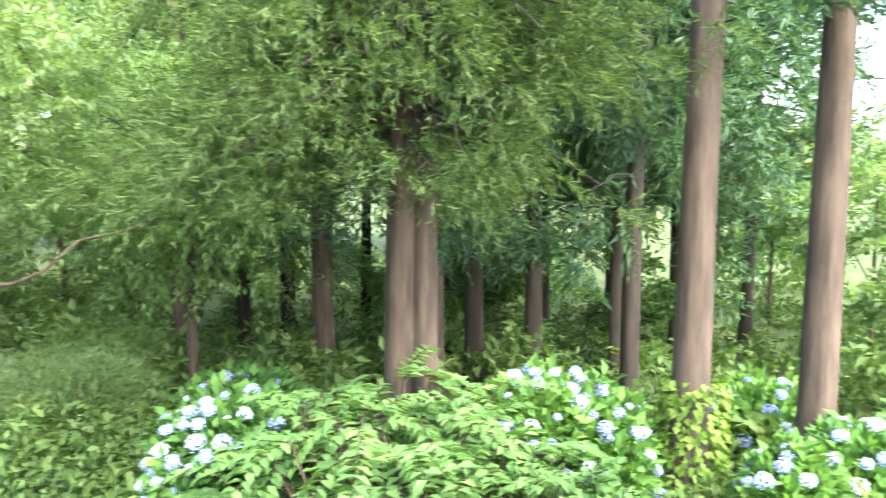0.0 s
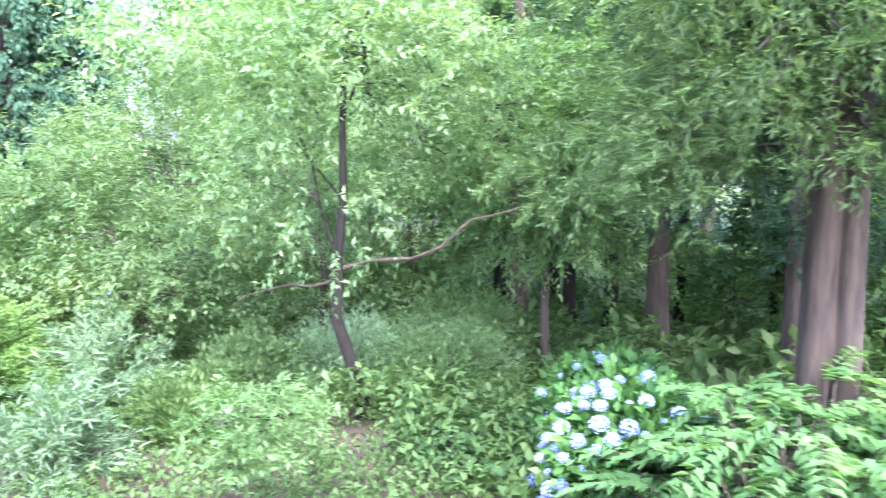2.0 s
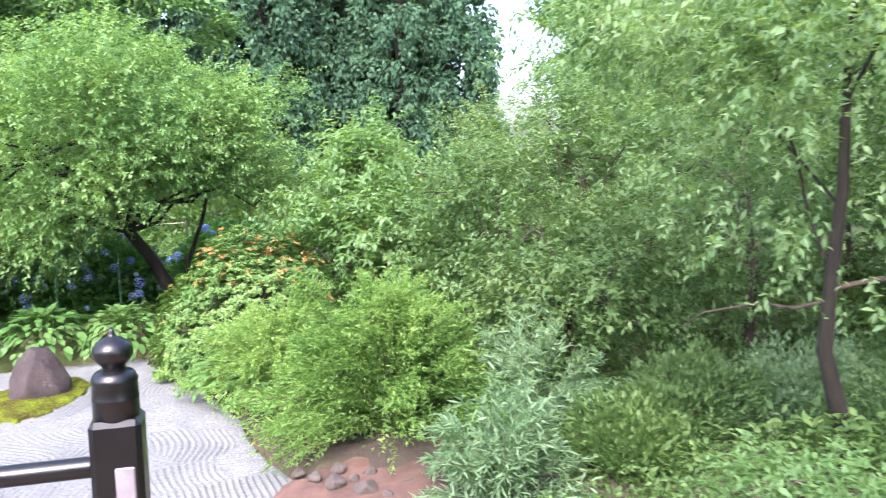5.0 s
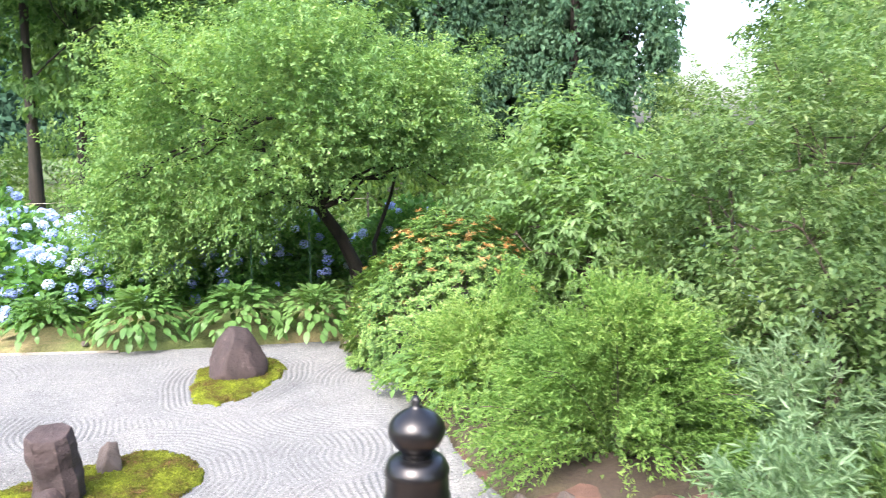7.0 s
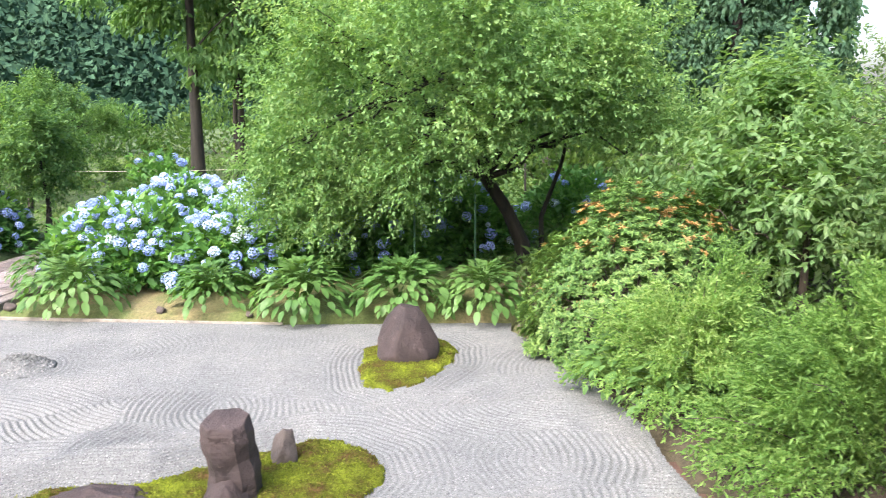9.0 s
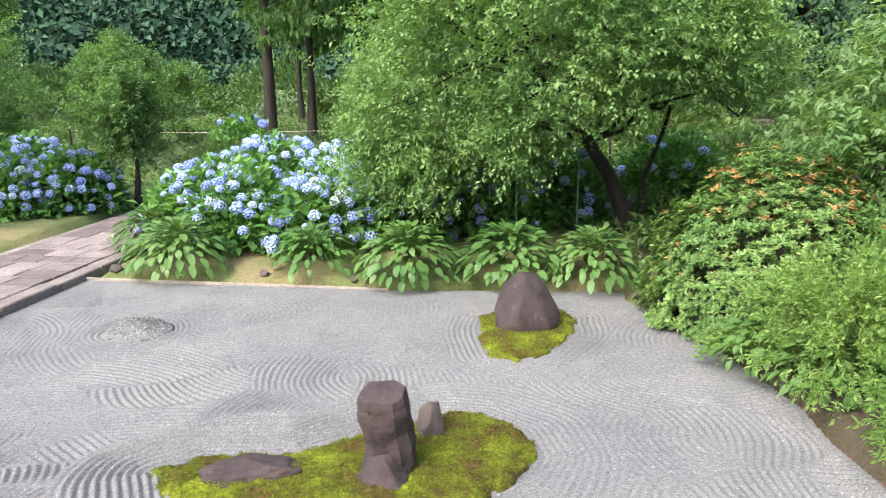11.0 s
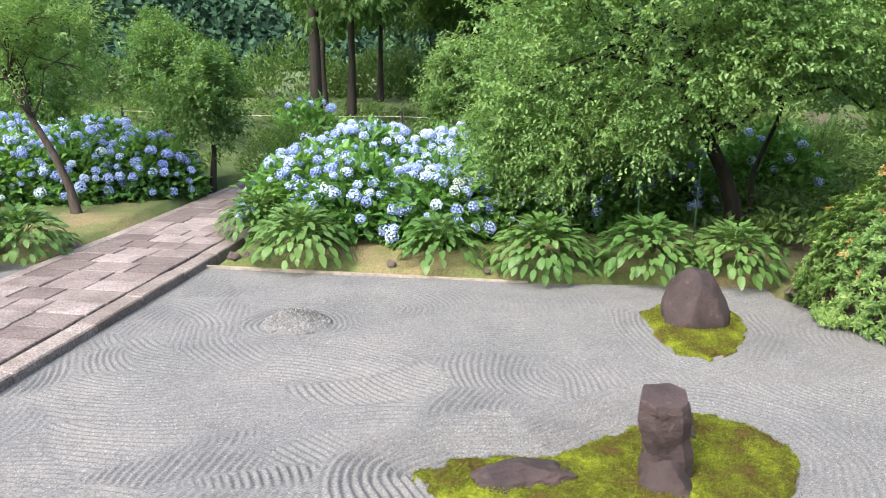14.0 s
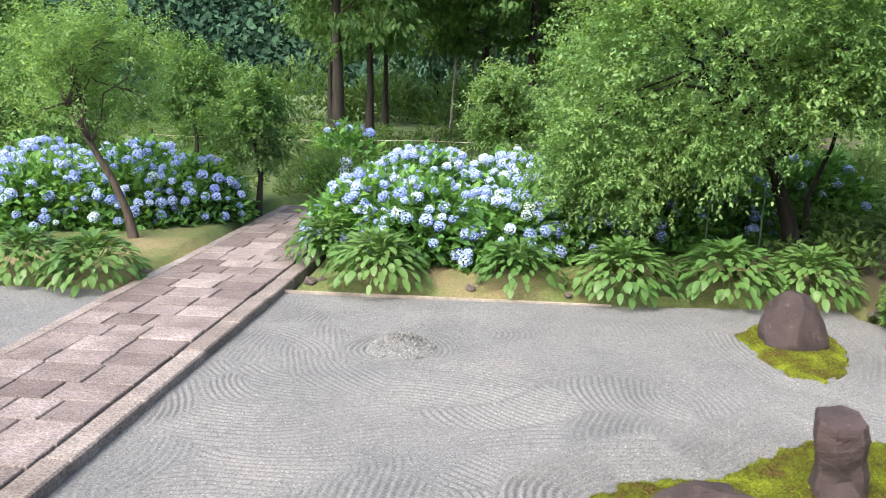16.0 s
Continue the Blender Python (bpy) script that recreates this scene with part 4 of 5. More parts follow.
feathery(5.52, 4.72, (0.9, 0.92, 1.14), 310, M_SPIREA, "yellow-green feathery shrub arching over the gravel", 1750, 0.035, 0.0115, 48, 0.8)
feathery(4.82, 5.95, (0.86, 0.86, 1.05), 311, M_SPIREA, "green feathery shrub beside the azalea", 1200, 0.035, 0.0115, 44, 0.8)
feathery(5.82, 3.2, (0.48, 0.45, 0.74), 312, M_GREY, "grey-green willow-leaved shrub on bare soil", 170, 0.075, 0.012, 30, 0.8)
feathery(6.55, 4.35, (0.6, 0.6, 0.85), 313, M_GREY, "grey-green willow-leaved shrub among weeds", 190, 0.075, 0.012, 30, 0.8)
feathery(5.3, 12.6, (0.7, 0.6, 0.95), 314, M_LIGHT, "light green grassy shrub behind the azalea", 260, 0.09, 0.012, 26, 1.2)

tree("plum_tree", (3.65, 10.0, 0.08), "broad spreading plum tree with dense green leaves", "tree", [(0, 0, -0.1), (-0.08, -0.02, 0.35), (-0.25, -0.1, 0.75), (-0.5, -0.3, 1.15), (-0.55, -0.4, 1.6), (-0.75, -0.5, 2.1)], 0.10, 0.05,
     (-0.85, -0.75, 2.2), (2.1, 1.75, 1.3), M_PLUM, M_DARK_BARK, 320, 760, 112, 0.30, 0.056, 0.029, 34, 0.5, 0.28, 0.6, twig=0.32, up=0.45, skirt=((-3.2, -1.3, -0.7, 0.2, 1.8), (0.7, 0.85, 1.55, 1.75, 1.6)), extra=(((-2.0, -1.0, 1.25), (1.0, 0.9, 0.9), 170), ((-1.7, -1.0, 1.05), (1.0, 0.8, 0.6), 90), ((0.75, -0.3, 2.3), (1.3, 1.2, 0.85), 150)))
V, F = join([tube(bend((3.72, 10.05, 0.0), (4.1, 10.3, 1.6), 0.05, np.random.default_rng(1), 6, 0.03), np.linspace(0.038, 0.02, 6), 8)])
plum = bpy.data.objects["plum_tree"]
part("side_stem", mesh_of("side_stem", V - [3.65, 10.0, 0.08], F, M_DARK_BARK, True), plum, "second dark leaning stem")
for x, y, h in ((2.4, 9.0, 1.1), (3.05, 9.3, 1.0)):
    ob = new("plant_stake", lathe_mesh("plant_stake", [(0.011, 0), (0.011, h), (0.004, h + 0.02)], M_STAKE, 8))
    ob.location = (x, y, 0.08)
    tagged(ob, "thin green garden stake under the plum tree", "stake", "garden stakes")


# ---- right-hand trees and shrubs ----
tree("leaning_tree", (8.03, 2.95, 0.1), "slender dark-stemmed tree leaning beside the path, open crown", "tree",
     [(0.04, 0.02, -0.1), (0, 0, 0.15), (-0.12, -0.02, 0.5), (-0.28, -0.08, 0.85), (-0.27, -0.1, 1.3), (-0.2, -0.08, 1.8), (-0.18, -0.05, 2.3), (-0.1, 0, 3.0)], 0.066, 0.02,
     (-0.1, 0, 2.6), (1.65, 1.65, 1.3), M_MAPLE, M_DARK_BARK, 330, 420, 70, 0.26, 0.06, 0.026, 9, 0.12, 0.3, 0.3, lump=0.4, twig=0.3, up=0.05, skirt=((-2, 2), (1.6, 1.6)))
rng = np.random.default_rng(331)
V, F = join([tube(bend((7.75, 2.85, 1.32), (8.75, 1.75, 1.85), -0.04, rng, 7, 0.03), np.linspace(0.02, 0.005, 7), 6), tube(bend((7.75, 2.86, 1.25), (7.2, 3.5, 1.0), 0.06, rng, 6, 0.03), np.linspace(0.014, 0.004, 6), 6)])
limb = new("leaning_tree_limb", mesh_of("leaning_tree_limb", V, F, M_BARK, True))
limb.parent = bpy.data.objects["leaning_tree"]
limb.name = "low_limb"
limb.matrix_parent_inverse = Matrix.Translation((-8.03, -2.95, -0.1))

tree("small_maple", (6.25, 1.45, 0.08), "small maple sapling with reddish-tipped light leaves", "tree", [(0, 0, -0.05), (0.01, 0, 0.3), (-0.02, 0.02, 0.6), (0, 0, 0.85)], 0.016, 0.01,
     (0, 0, 0.7), (0.4, 0.38, 0.2), M_LIGHT, M_BARK, 340, 70, 42, 0.12, 0.042, 0.018, 12, 0.2, 0.1, 0.25, twig=0.16, up=0.05)

SHRUBWALL = "tall green deciduous shrub in the garden border"
for k, (x, y, cz, rx, rz, mat, n) in enumerate([(7.1, 6.6, 1.2, 1.05, 1.05, M_BUSH, 280), (8.5, 7.6, 1.7, 1.35, 1.5, M_MAPLE, 330), (9.3, 5.6, 1.6, 1.3, 1.5, M_MAPLE, 290), (7.1, 5.0, 0.75, 0.8, 0.7, M_BUSH, 180), (10.4, 8.6, 2.3, 1.6, 2.1, M_MAPLE, 320),
                                               (9.0, 10.6, 1.75, 1.5, 1.55, M_BUSH, 300), (11.2, 6.4, 2.0, 1.4, 1.8, M_LIGHT, 260)]):
    tree("border_tree", (x, y, float(lie(x, y))), SHRUBWALL, "tree", [(0, 0, -0.1), (0.05, 0, cz * 0.5), (0, 0.05, cz)], 0.05, 0.02, (0, 0, cz), (rx, rx, rz), mat, M_BARK, 350 + k, n, 56, 0.3, 0.066, 0.031, 14, 0.4, 0.3, 0.5, "border trees", twig=0.34, up=0.25)
tree("big_leaf_tree", (6.15, 8.7, 0.1), "broad-leaved light green tree behind the azalea", "tree", [(0, 0, -0.1), (0.05, 0, 0.8), (0, 0.05, 1.8)], 0.06, 0.025, (0, -0.1, 1.55), (1.1, 1.0, 0.75), M_LIGHT, M_BARK, 365, 300, 42, 0.3, 0.1, 0.044, 14, 0.4, 0.45, 0.45, twig=0.4, up=0.35)
tree("big_leaf_tree", (6.05, 7.65, 0.1), "low broad-leaved light green tree behind the azalea", "tree", [(0, 0, -0.1), (0.02, 0, 0.6), (0, 0.05, 1.1)], 0.04, 0.02, (0, 0, 1.05), (0.75, 0.6, 0.55), M_LIGHT, M_BARK, 366, 140, 42, 0.26, 0.1, 0.044, 10, 0.4, 0.45, 0.45, twig=0.36, up=0.35)

tree("forest_edge_tree", (10.0, 2.8, 0.0), "young tree with hanging light green boughs before the cedars", "tree", [(0, 0, -0.1), (0.04, 0.05, 1.0), (0, 0, 2.2), (0.05, 0, 3.2)], 0.05, 0.02, (0, 0, 2.25), (1.2, 1.2, 1.15), M_LIGHT, M_BARK, 368, 230, 56, 0.28, 0.075, 0.034, 14, 0.4, 0.45, 0.4, twig=0.34, up=0.0)

# undergrowth: weeds and saplings over the slope
def undergrowth(name, n, box, height, L, W, mat, seed, label, avoid=None):
    rng = np.random.default_rng(seed)
    x0, x1, y0, y1 = box
    k = n // 26
    cx, cy = rng.uniform(x0, x1, k), rng.uniform(y0, y1, k)
    if avoid is not None:
        ok = ~avoid(cx, cy)
        cx, cy = cx[ok], cy[ok]
        k = len(cx)
    h = height * rng.uniform(0.3, 1.15, k) * (0.6 + 0.4 * np.sin(cx * 2.1 + 1) * np.sin(cy * 1.8))
    C = np.stack([cx, cy, lie(cx, cy) + np.maximum(h, 0.06)], 1)
    V, F = clump_leaves(C, 0.16 + 0.1 * rng.random(k), 26, L, W, rng, 0.7, 0.1, spread=0.4)
    return tagged(new(name, mesh_of(name, V, F, mat)), label, "undergrowth", kind="stuff")


clear_of = lambda x, y: (np.hypot((x - 5.65) / 1.0, (y - 3.7) / 0.8) < 1) | (np.hypot(x - 7.65, y - 2.5) < 0.3) | (sand_inset(x, y) > -0.15) | ((x < 5.9) & (y < 1.7))
undergrowth("undergrowth", 52000, (5.2, 9.4, 1.2, 8.2), 0.26, 0.05, 0.026, M_UNDER, 400, "low green weeds and seedlings under the shrubs", clear_of)
undergrowth("undergrowth", 34000, (7.6, 11.0, -4.2, 3.0), 0.4, 0.085, 0.045, M_UNDER, 401, "leafy green weeds at the forest's edge", clear_of)
undergrowth("undergrowth", 34000, (9.5, 24.0, -9.0, 12.0), 0.8, 0.14, 0.07, M_UNDER, 402, "shaded undergrowth on the forest floor")
undergrowth("undergrowth", 30000, (3.2, 14.0, 8.5, 16.0), 0.5, 0.11, 0.055, M_UNDER, 403, "green undergrowth beneath the garden trees")
undergrowth("undergrowth", 26000, (-16.0, 8.0, 12.5, 26.0), 0.3, 0.14, 0.05, M_UNDER, 404, "rough grass and weeds beyond the hydrangeas", lambda x, y: (x > -3.6) & (x < -1.7) & (y < 14))
shrub("fern_bush", (8.45, 3.9, 0.05), "soft blue-green ferny bush behind the leaning trunk", "shrub", (0.75, 0.7, 0.62), M_GREY, 412, 9000, 0.055, 0.018, shell=0.45, lump=0.35)
shrub("fern_bush", (6.9, 3.6, 0.08), "low leafy green bush among weeds", "shrub", (0.55, 0.5, 0.42), M_UNDER, 413, 6000, 0.055, 0.024, shell=0.4, lump=0.4)
shrub("fern_bush", (7.5, 3.9, 0.08), "low leafy green bush among weeds", "shrub", (0.6, 0.5, 0.6), M_BUSH, 414, 7000, 0.055, 0.024, shell=0.4, lump=0.4)
shrub("brown_bush", (9.0, 3.1, 0.0), "dense twiggy olive-green bush", "shrub", (0.85, 0.8, 0.75), M_MAPLE, 410, 9000, 0.045, 0.018, shell=0.6)
shrub("brown_bush", (9.9, 3.9, -0.05), "dense twiggy olive-green bush", "shrub", (1.0, 0.9, 0.85), M_LIGHT, 411, 9000, 0.05, 0.02, shell=0.6)


def compound_shrub(x, y, h, seed, label):
    """A bush of arching fronds with paired leaflets."""
    rng = np.random.default_rng(seed)
    root = thing("compound_leaf_shrub", (x, y, float(lie(x, y))), label, "shrub", "compound-leaved shrubs")
    Ps, Ds, tubes = [], [], []
    for k in range(110):
        a = rng.uniform(0, 2 * np.pi)
        lift = h * rng.uniform(0.45, 1.0)
        s = np.array([math.cos(a), math.sin(a), 0]) * rng.uniform(0.05, 0.55)
        s[2] = lift
        d = unit(np.array([math.cos(a), math.sin(a), 0.25]) + rng.standard_normal(3) * 0.35)
        length = rng.uniform(0.2, 0.34)
        t = np.linspace(0.15, 1, 8)[:, None]
        pts = s + d * length * t - np.array([0, 0, 0.12]) * t * t
        side = unit(np.cross(d, [0, 0, 1]))
        for sg in (1, -1):
            Ps.append(pts)
            Ds.append(np.broadcast_to(side * sg + d * 0.45 - [0, 0, 0.15], pts.shape) + rng.standard_normal(pts.shape) * 0.1)
        tubes.append(tube(np.concatenate([[s * [0.2, 0.2, 0]], [s], pts[-1:]]), (0.006, 0.004, 0.002), 4))
    P, D = np.concatenate(Ps), np.concatenate(Ds)
    V, F = leaves(P, D, np.array([0, 0, 1.0]) + rng.standard_normal(P.shape) * 0.25, 0.085, 0.04)
    part("foliage", mesh_of("foliage", V, F, M_FROND), root)
    V, F = join(tubes)
    tagged(part("stemwork", mesh_of("stemwork", V, F, M_BARK, True), root), kind="stuff")


for k, (x, y, h) in enumerate([(8.0, -0.45, 0.9), (8.35, -0.9, 0.66), (8.1, -0.1, 0.62), (8.4, -0.4, 0.92)]):
    compound_shrub(x, y, h, 420 + k, "light green shrub with feather-shaped compound leaves")


# ---- cedar forest ----
def cedar(x, y, h, r, seed, label, low, spread, sprays=240, bark=M_CEDAR_BARK, mat=M_CEDAR, per=130, L=0.07, W=0.015, top=None, name="cedar", tufts=11):
    """A straight cedar: furrowed trunk, drooping boughs set with needle sprays from the height low upwards."""
    rng = np.random.default_rng(seed)
    root = thing(name, (x, y, float(lie(x, y))), label, "cedar tree", "cedar trees")
    zs = np.linspace(-0.2, h, 14)
    path = np.stack([0.03 * np.sin(zs * 0.7 + seed), 0.03 * np.cos(zs * 0.6), zs], 1)
    rad = r * (1 - 0.75 * np.clip(zs / h, 0, 1))
    rad[0] *= 1.3
    V, F = tube(path, rad, 14, 0.05, rng)
    part("trunk", mesh_of("trunk", V, F, bark, True), root)
    top = h if top is None else top
    tubes, C, O = [], [], []
    for k in range(sprays // 6):
        z = low + (top - low) * rng.random() ** 0.8
        a = rng.uniform(0, 2 * np.pi)
        reach = spread * rng.uniform(0.55, 1.1) * (1 - 0.6 * max(0, (z - low) / (h - low + 0.01)))
        s = np.array([0, 0, z])
        e = np.array([math.cos(a) * reach, math.sin(a) * reach, z - 0.35 * reach + rng.uniform(-0.1, 0.15)])
        p = bend(s, e, 0.12 * reach, rng, 6, 0.03)
        tubes.append(tube(p, np.linspace(0.022, 0.004, 6), 5))
        for t in (0.45, 0.6, 0.75, 0.88, 1.0, 1.05):
            q = s + (e - s) * t + rng.standard_normal(3) * 0.16 * reach * [1, 1, 0.6]
            C.append(q)
            O.append(unit(e - s))
    C, O = np.array(C), np.array(O)
    idx = np.repeat(np.arange(len(C)), per)
    finger = unit(np.repeat(O, tufts, 0) + rng.standard_normal((len(C) * tufts, 3)) * 0.65 + [0, 0, -0.25])
    own = idx * tufts + rng.integers(0, tufts, len(idx))
    t = rng.random((len(idx), 1))
    P = C[idx] + finger[own] * t * spread * 0.24 - np.array([0, 0, 0.05]) * t * t * spread
    D = finger[own] * 0.8 + rng.standard_normal(P.shape) * 0.42
    s = rng.uniform(0.6, 1.3, len(P))
    V, F = leaves(P, D, rng.standard_normal(P.shape) + [0, 0, 1], L * s, W * s, 0.3)
    part("foliage", mesh_of("foliage", V, F, mat), root)
    V, F = join(tubes)
    tagged(part("branchwork", mesh_of("branchwork", V, F, M_DARK_BARK, True), root), kind="stuff")
    return root


thick = cedar(8.84, -0.2, 9.0, 0.125, 500, "thick furrowed cedar with low drooping green boughs", 2.12, 1.15, 780, mat=M_CEDAR_TIP, per=165, L=0.05, W=0.009, top=4.4)
V, F = tube([(-0.02, -0.11, -0.2), (-0.01, -0.105, 1.0), (0.0, -0.095, 2.4), (0.02, -0.06, 3.6)], (0.10, 0.078, 0.07, 0.05), 12, 0.06, np.random.default_rng(9))
part("side_stem", mesh_of("side_stem", V, F, M_CEDAR_BARK, True), thick, "second furrowed stem grown against the trunk")
cedar(9.62, -1.66, 12.0, 0.115, 501, "tall bare cedar trunk with ivy at its foot", 3.05, 1.2, 210, per=150, top=7)
cedar(9.95, -2.31, 12.0, 0.115, 502, "tall bare cedar trunk at the forest's edge", 3.1, 1.1, 180, per=150, top=7)
cedar(11.5, 4.6, 9.0, 0.13, 503, "tree with a shaded grey-brown trunk and light leaves", 1.6, 1.7, 300, per=120, top=5, mat=M_MAPLE, L=0.075, W=0.035)
cedar(11.6, 1.2, 10.0, 0.11, 504, "dark cedar in the forest's shade", 2.0, 1.5, 300, per=160, top=5.5)
cedar(12.3, 3.1, 10.0, 0.14, 505, "cedar with a reddish furrowed trunk", 2.1, 1.5, 300, per=160, top=5.5)
base = cedar(13.4, 4.55, 11.0, 0.11, 506, "slim dark cedar trunk deep in the forest", 2.2, 1.6, 210, M_DARK_BARK, per=42, L=0.17, W=0.042, top=6.5)
rng = np.random.default_rng(510)
for x, y in [(14.6, 1.4), (16.2, 1.9), (15.6, -0.7), (13.0, 0.7), (17.2, 0.1), (12.9, 4.9), (13.2, 1.6), (14.5, 0.2), (12.6, -0.5), (15.5, 3.2), (16.5, 5.4), (15.2, 7.2), (13.6, 7.0), (17.5, 1.2), (18.5, 3.8), (18.8, -0.8)]:
    s = float(rng.uniform(0.85, 1.15))
    copy_thing(base, pose(x, y, float(lie(x, y)), 0, 0, float(rng.uniform(0, 360))) @ Matrix.Diagonal((s, s, s, 1)))
for k, (x, y, cz, r) in enumerate([(13.2, -3.4, 1.2, 1.4), (15.0, -5.2, 1.5, 1.8), (12.0, -4.6, 0.9, 1.1), (17.0, -2.6, 2.4, 2.2), (14.6, 2.4, 0.9, 1.3), (16.8, 4.6, 1.1, 1.6), (13.0, 6.4, 1.6, 1.6), (15.5, 0.6, 0.9, 1.4), (19, -5, 2.2, 2.2), (14.5, 9.0, 2.4, 2.0), (17, -7.2, 2.4, 2.2), (20.5, -8.0, 3.0, 2.6), (15, -8.2, 2.0, 2.0), (23.5, -7.0, 3.0, 2.6), (25, -12, 3.5, 3), (21, -4.2, 3.0, 2.6), (22, -0.8, 3.0, 2.6)]):
    tree("forest_sapling", (x, y, float(lie(x, y))), "light green leafy sapling between the cedars", "tree", [(0, 0, -0.1), (0.05, 0, cz * 0.6), (0, 0, cz + 0.3)], 0.04, 0.02, (0, 0, cz), (r, r, r * 0.8), M_FAR if k in (4, 5, 7, 16) else M_LIGHT if k % 2 else M_MAPLE, M_BARK, 530 + k, int(110 * r), 30, 0.3, 0.11, 0.06, 8, 0.3, 0.2, 0.4, "forest saplings")
# ivy on the cedar's foot
P = []
rng = np.random.default_rng(520)
for k in range(900):
    z = 0.95 * rng.random() ** 1.1
    a = rng.uniform(0, 2 * np.pi)
    P.append((9.62 + math.cos(a) * (0.14 + 0.04 * rng.random()), -1.65 + math.sin(a) * (0.14 + 0.04 * rng.random()), 0.02 + z))
P = np.array(P)
D = P - [9.62, -1.65, 0]
D[:, 2] = -0.12
V, F = leaves(P, D + rng.standard_normal(P.shape) * 0.06, np.array([0, 0, 1.0]) + rng.standard_normal(P.shape) * 0.3, 0.055, 0.042)
tagged(new("ivy", mesh_of("ivy", V, F, M_IVY)), "yellow-green ivy climbing the foot of a cedar", "ivy")


# ---- distance ----
def pillar_conifer(x, y, h, w, seed):
    rng = np.random.default_rng(seed)
    root = thing("conifer", (x, y, float(lie(x, y)) - 0.2), "tall dense dark green conifer", "conifer", "row of tall conifers")
    V, F = tube([(0, 0, 0), (0, 0, h * 0.5), (0, 0, h)], (0.28, 0.2, 0.05), 8)
    part("trunk", mesh_of("trunk", V, F, M_DARK_BARK, True), root)
    k, per = 430, 84
    z = rng.random(k) ** 0.9 * h
    a = rng.uniform(0, 2 * np.pi, k)
    rr = w * (1 - (z / h) ** 2.2) * (0.4 + 0.6 * rng.random(k) ** 0.6) + 0.1
    C = np.stack([np.cos(a) * rr, np.sin(a) * rr, z + 0.5], 1)
    idx = np.repeat(np.arange(k), per)
    out = np.stack([np.cos(a[idx]), np.sin(a[idx]), 0 * idx], 1)
    t = rng.random((len(idx), 1))
    hang = rng.uniform(0.7, 1.5, (k, 1))[idx]
    fat = 0.5 * np.sin(np.pi * (0.12 + 0.8 * t)) * unit(rng.standard_normal((len(idx), 3))) * rng.random((len(idx), 1)) ** 0.35
    P = C[idx] + out * 0.5 * np.sin(t * 2.2) - np.array([0, 0, 1.0]) * hang * t * t + fat
    D = out * (1 - t) * 0.7 - np.array([0, 0, 1.0]) * (0.3 + t) + fat * 1.6 + rng.standard_normal(P.shape) * 0.3
    V, F = leaves(P, D, rng.standard_normal(P.shape) + out, 0.3 * rng.uniform(0.6, 1.3, len(P)), 0.17)
    part("foliage", mesh_of("foliage", V, F, M_HAZY_CONIFER), root)
    return root


c0 = pillar_conifer(2.5, 36.5, 21, 2.0, 600)
c1 = pillar_conifer(6.2, 36.0, 23, 2.1, 601)
rng = np.random.default_rng(602)
for k, x in enumerate((9.6, 12.6, 15.2, -0.8, -4.2, 4.4, 8.0, 11.2, 13.9)):
    s = float(rng.uniform(0.9, 1.05))
    copy_thing((c0, c1)[k % 2], pose(x, 37 + float(rng.uniform(-0.8, 0.8)) + (2 if k > 4 else 0), -0.1, 0, 0, float(rng.uniform(0, 360))) @ Matrix.Diagonal((s, s, s, 1)))

w0 = tree("woodland_tree", (-3.9, 17.7, 0.3), "tall dark-trunked tree with a wide shady crown", "tree", [(0, 0, -0.2), (0.05, 0, 1.5), (0, 0.1, 3.0), (0.1, 0, 6.0), (0, 0, 8.5)], 0.15, 0.05, (0.7, 0, 5.8), (3.0, 3.0, 3.9), M_FAR, M_DARK_BARK, 610, 560, 40, 0.45, 0.18, 0.1, 24, 0.45, 0.35, 0.4, "woodland trees")
w1 = tree("woodland_tree", (-3.6, 19.7, 0.3), "dark-trunked woodland tree with a high green crown", "tree", [(0, 0, -0.2), (0.05, 0, 1.5), (0, 0.1, 3.5), (0.1, 0, 7.0)], 0.11, 0.035, (0.3, 0, 5.4), (2.8, 2.6, 3.6), M_FAR, M_DARK_BARK, 611, 400, 34, 0.45, 0.18, 0.1, 20, 0.45, 0.35, 0.4, "woodland trees")
for k, (x, y, s) in enumerate([(0.4, 20.5, 1.0), (15.8, 21.0, 1.1), (16.5, 17.0, 1.0), (19.5, 13.0, 1.1), (-1.0, 24.5, 1.15), (-6.5, 27.0, 1.0), (-18.0, 24.0, 0.9), (-5.0, 29.0, 1.0), (23.5, 9.0, 1.2), (25, 3.0, 1.2), 
                                (22, 18, 1.25), (13.5, 13.5, 0.72), (12.5, 10.8, 0.62), (-22, 29, 1.0)]):
    copy_thing((w0, w1)[k % 2], pose(x, y, float(lie(x, y)) - 0.05, 0, 0, 47.0 * k) @ Matrix.Diagonal((s, s, s * (0.9 + 0.06 * (k % 4)), 1)))
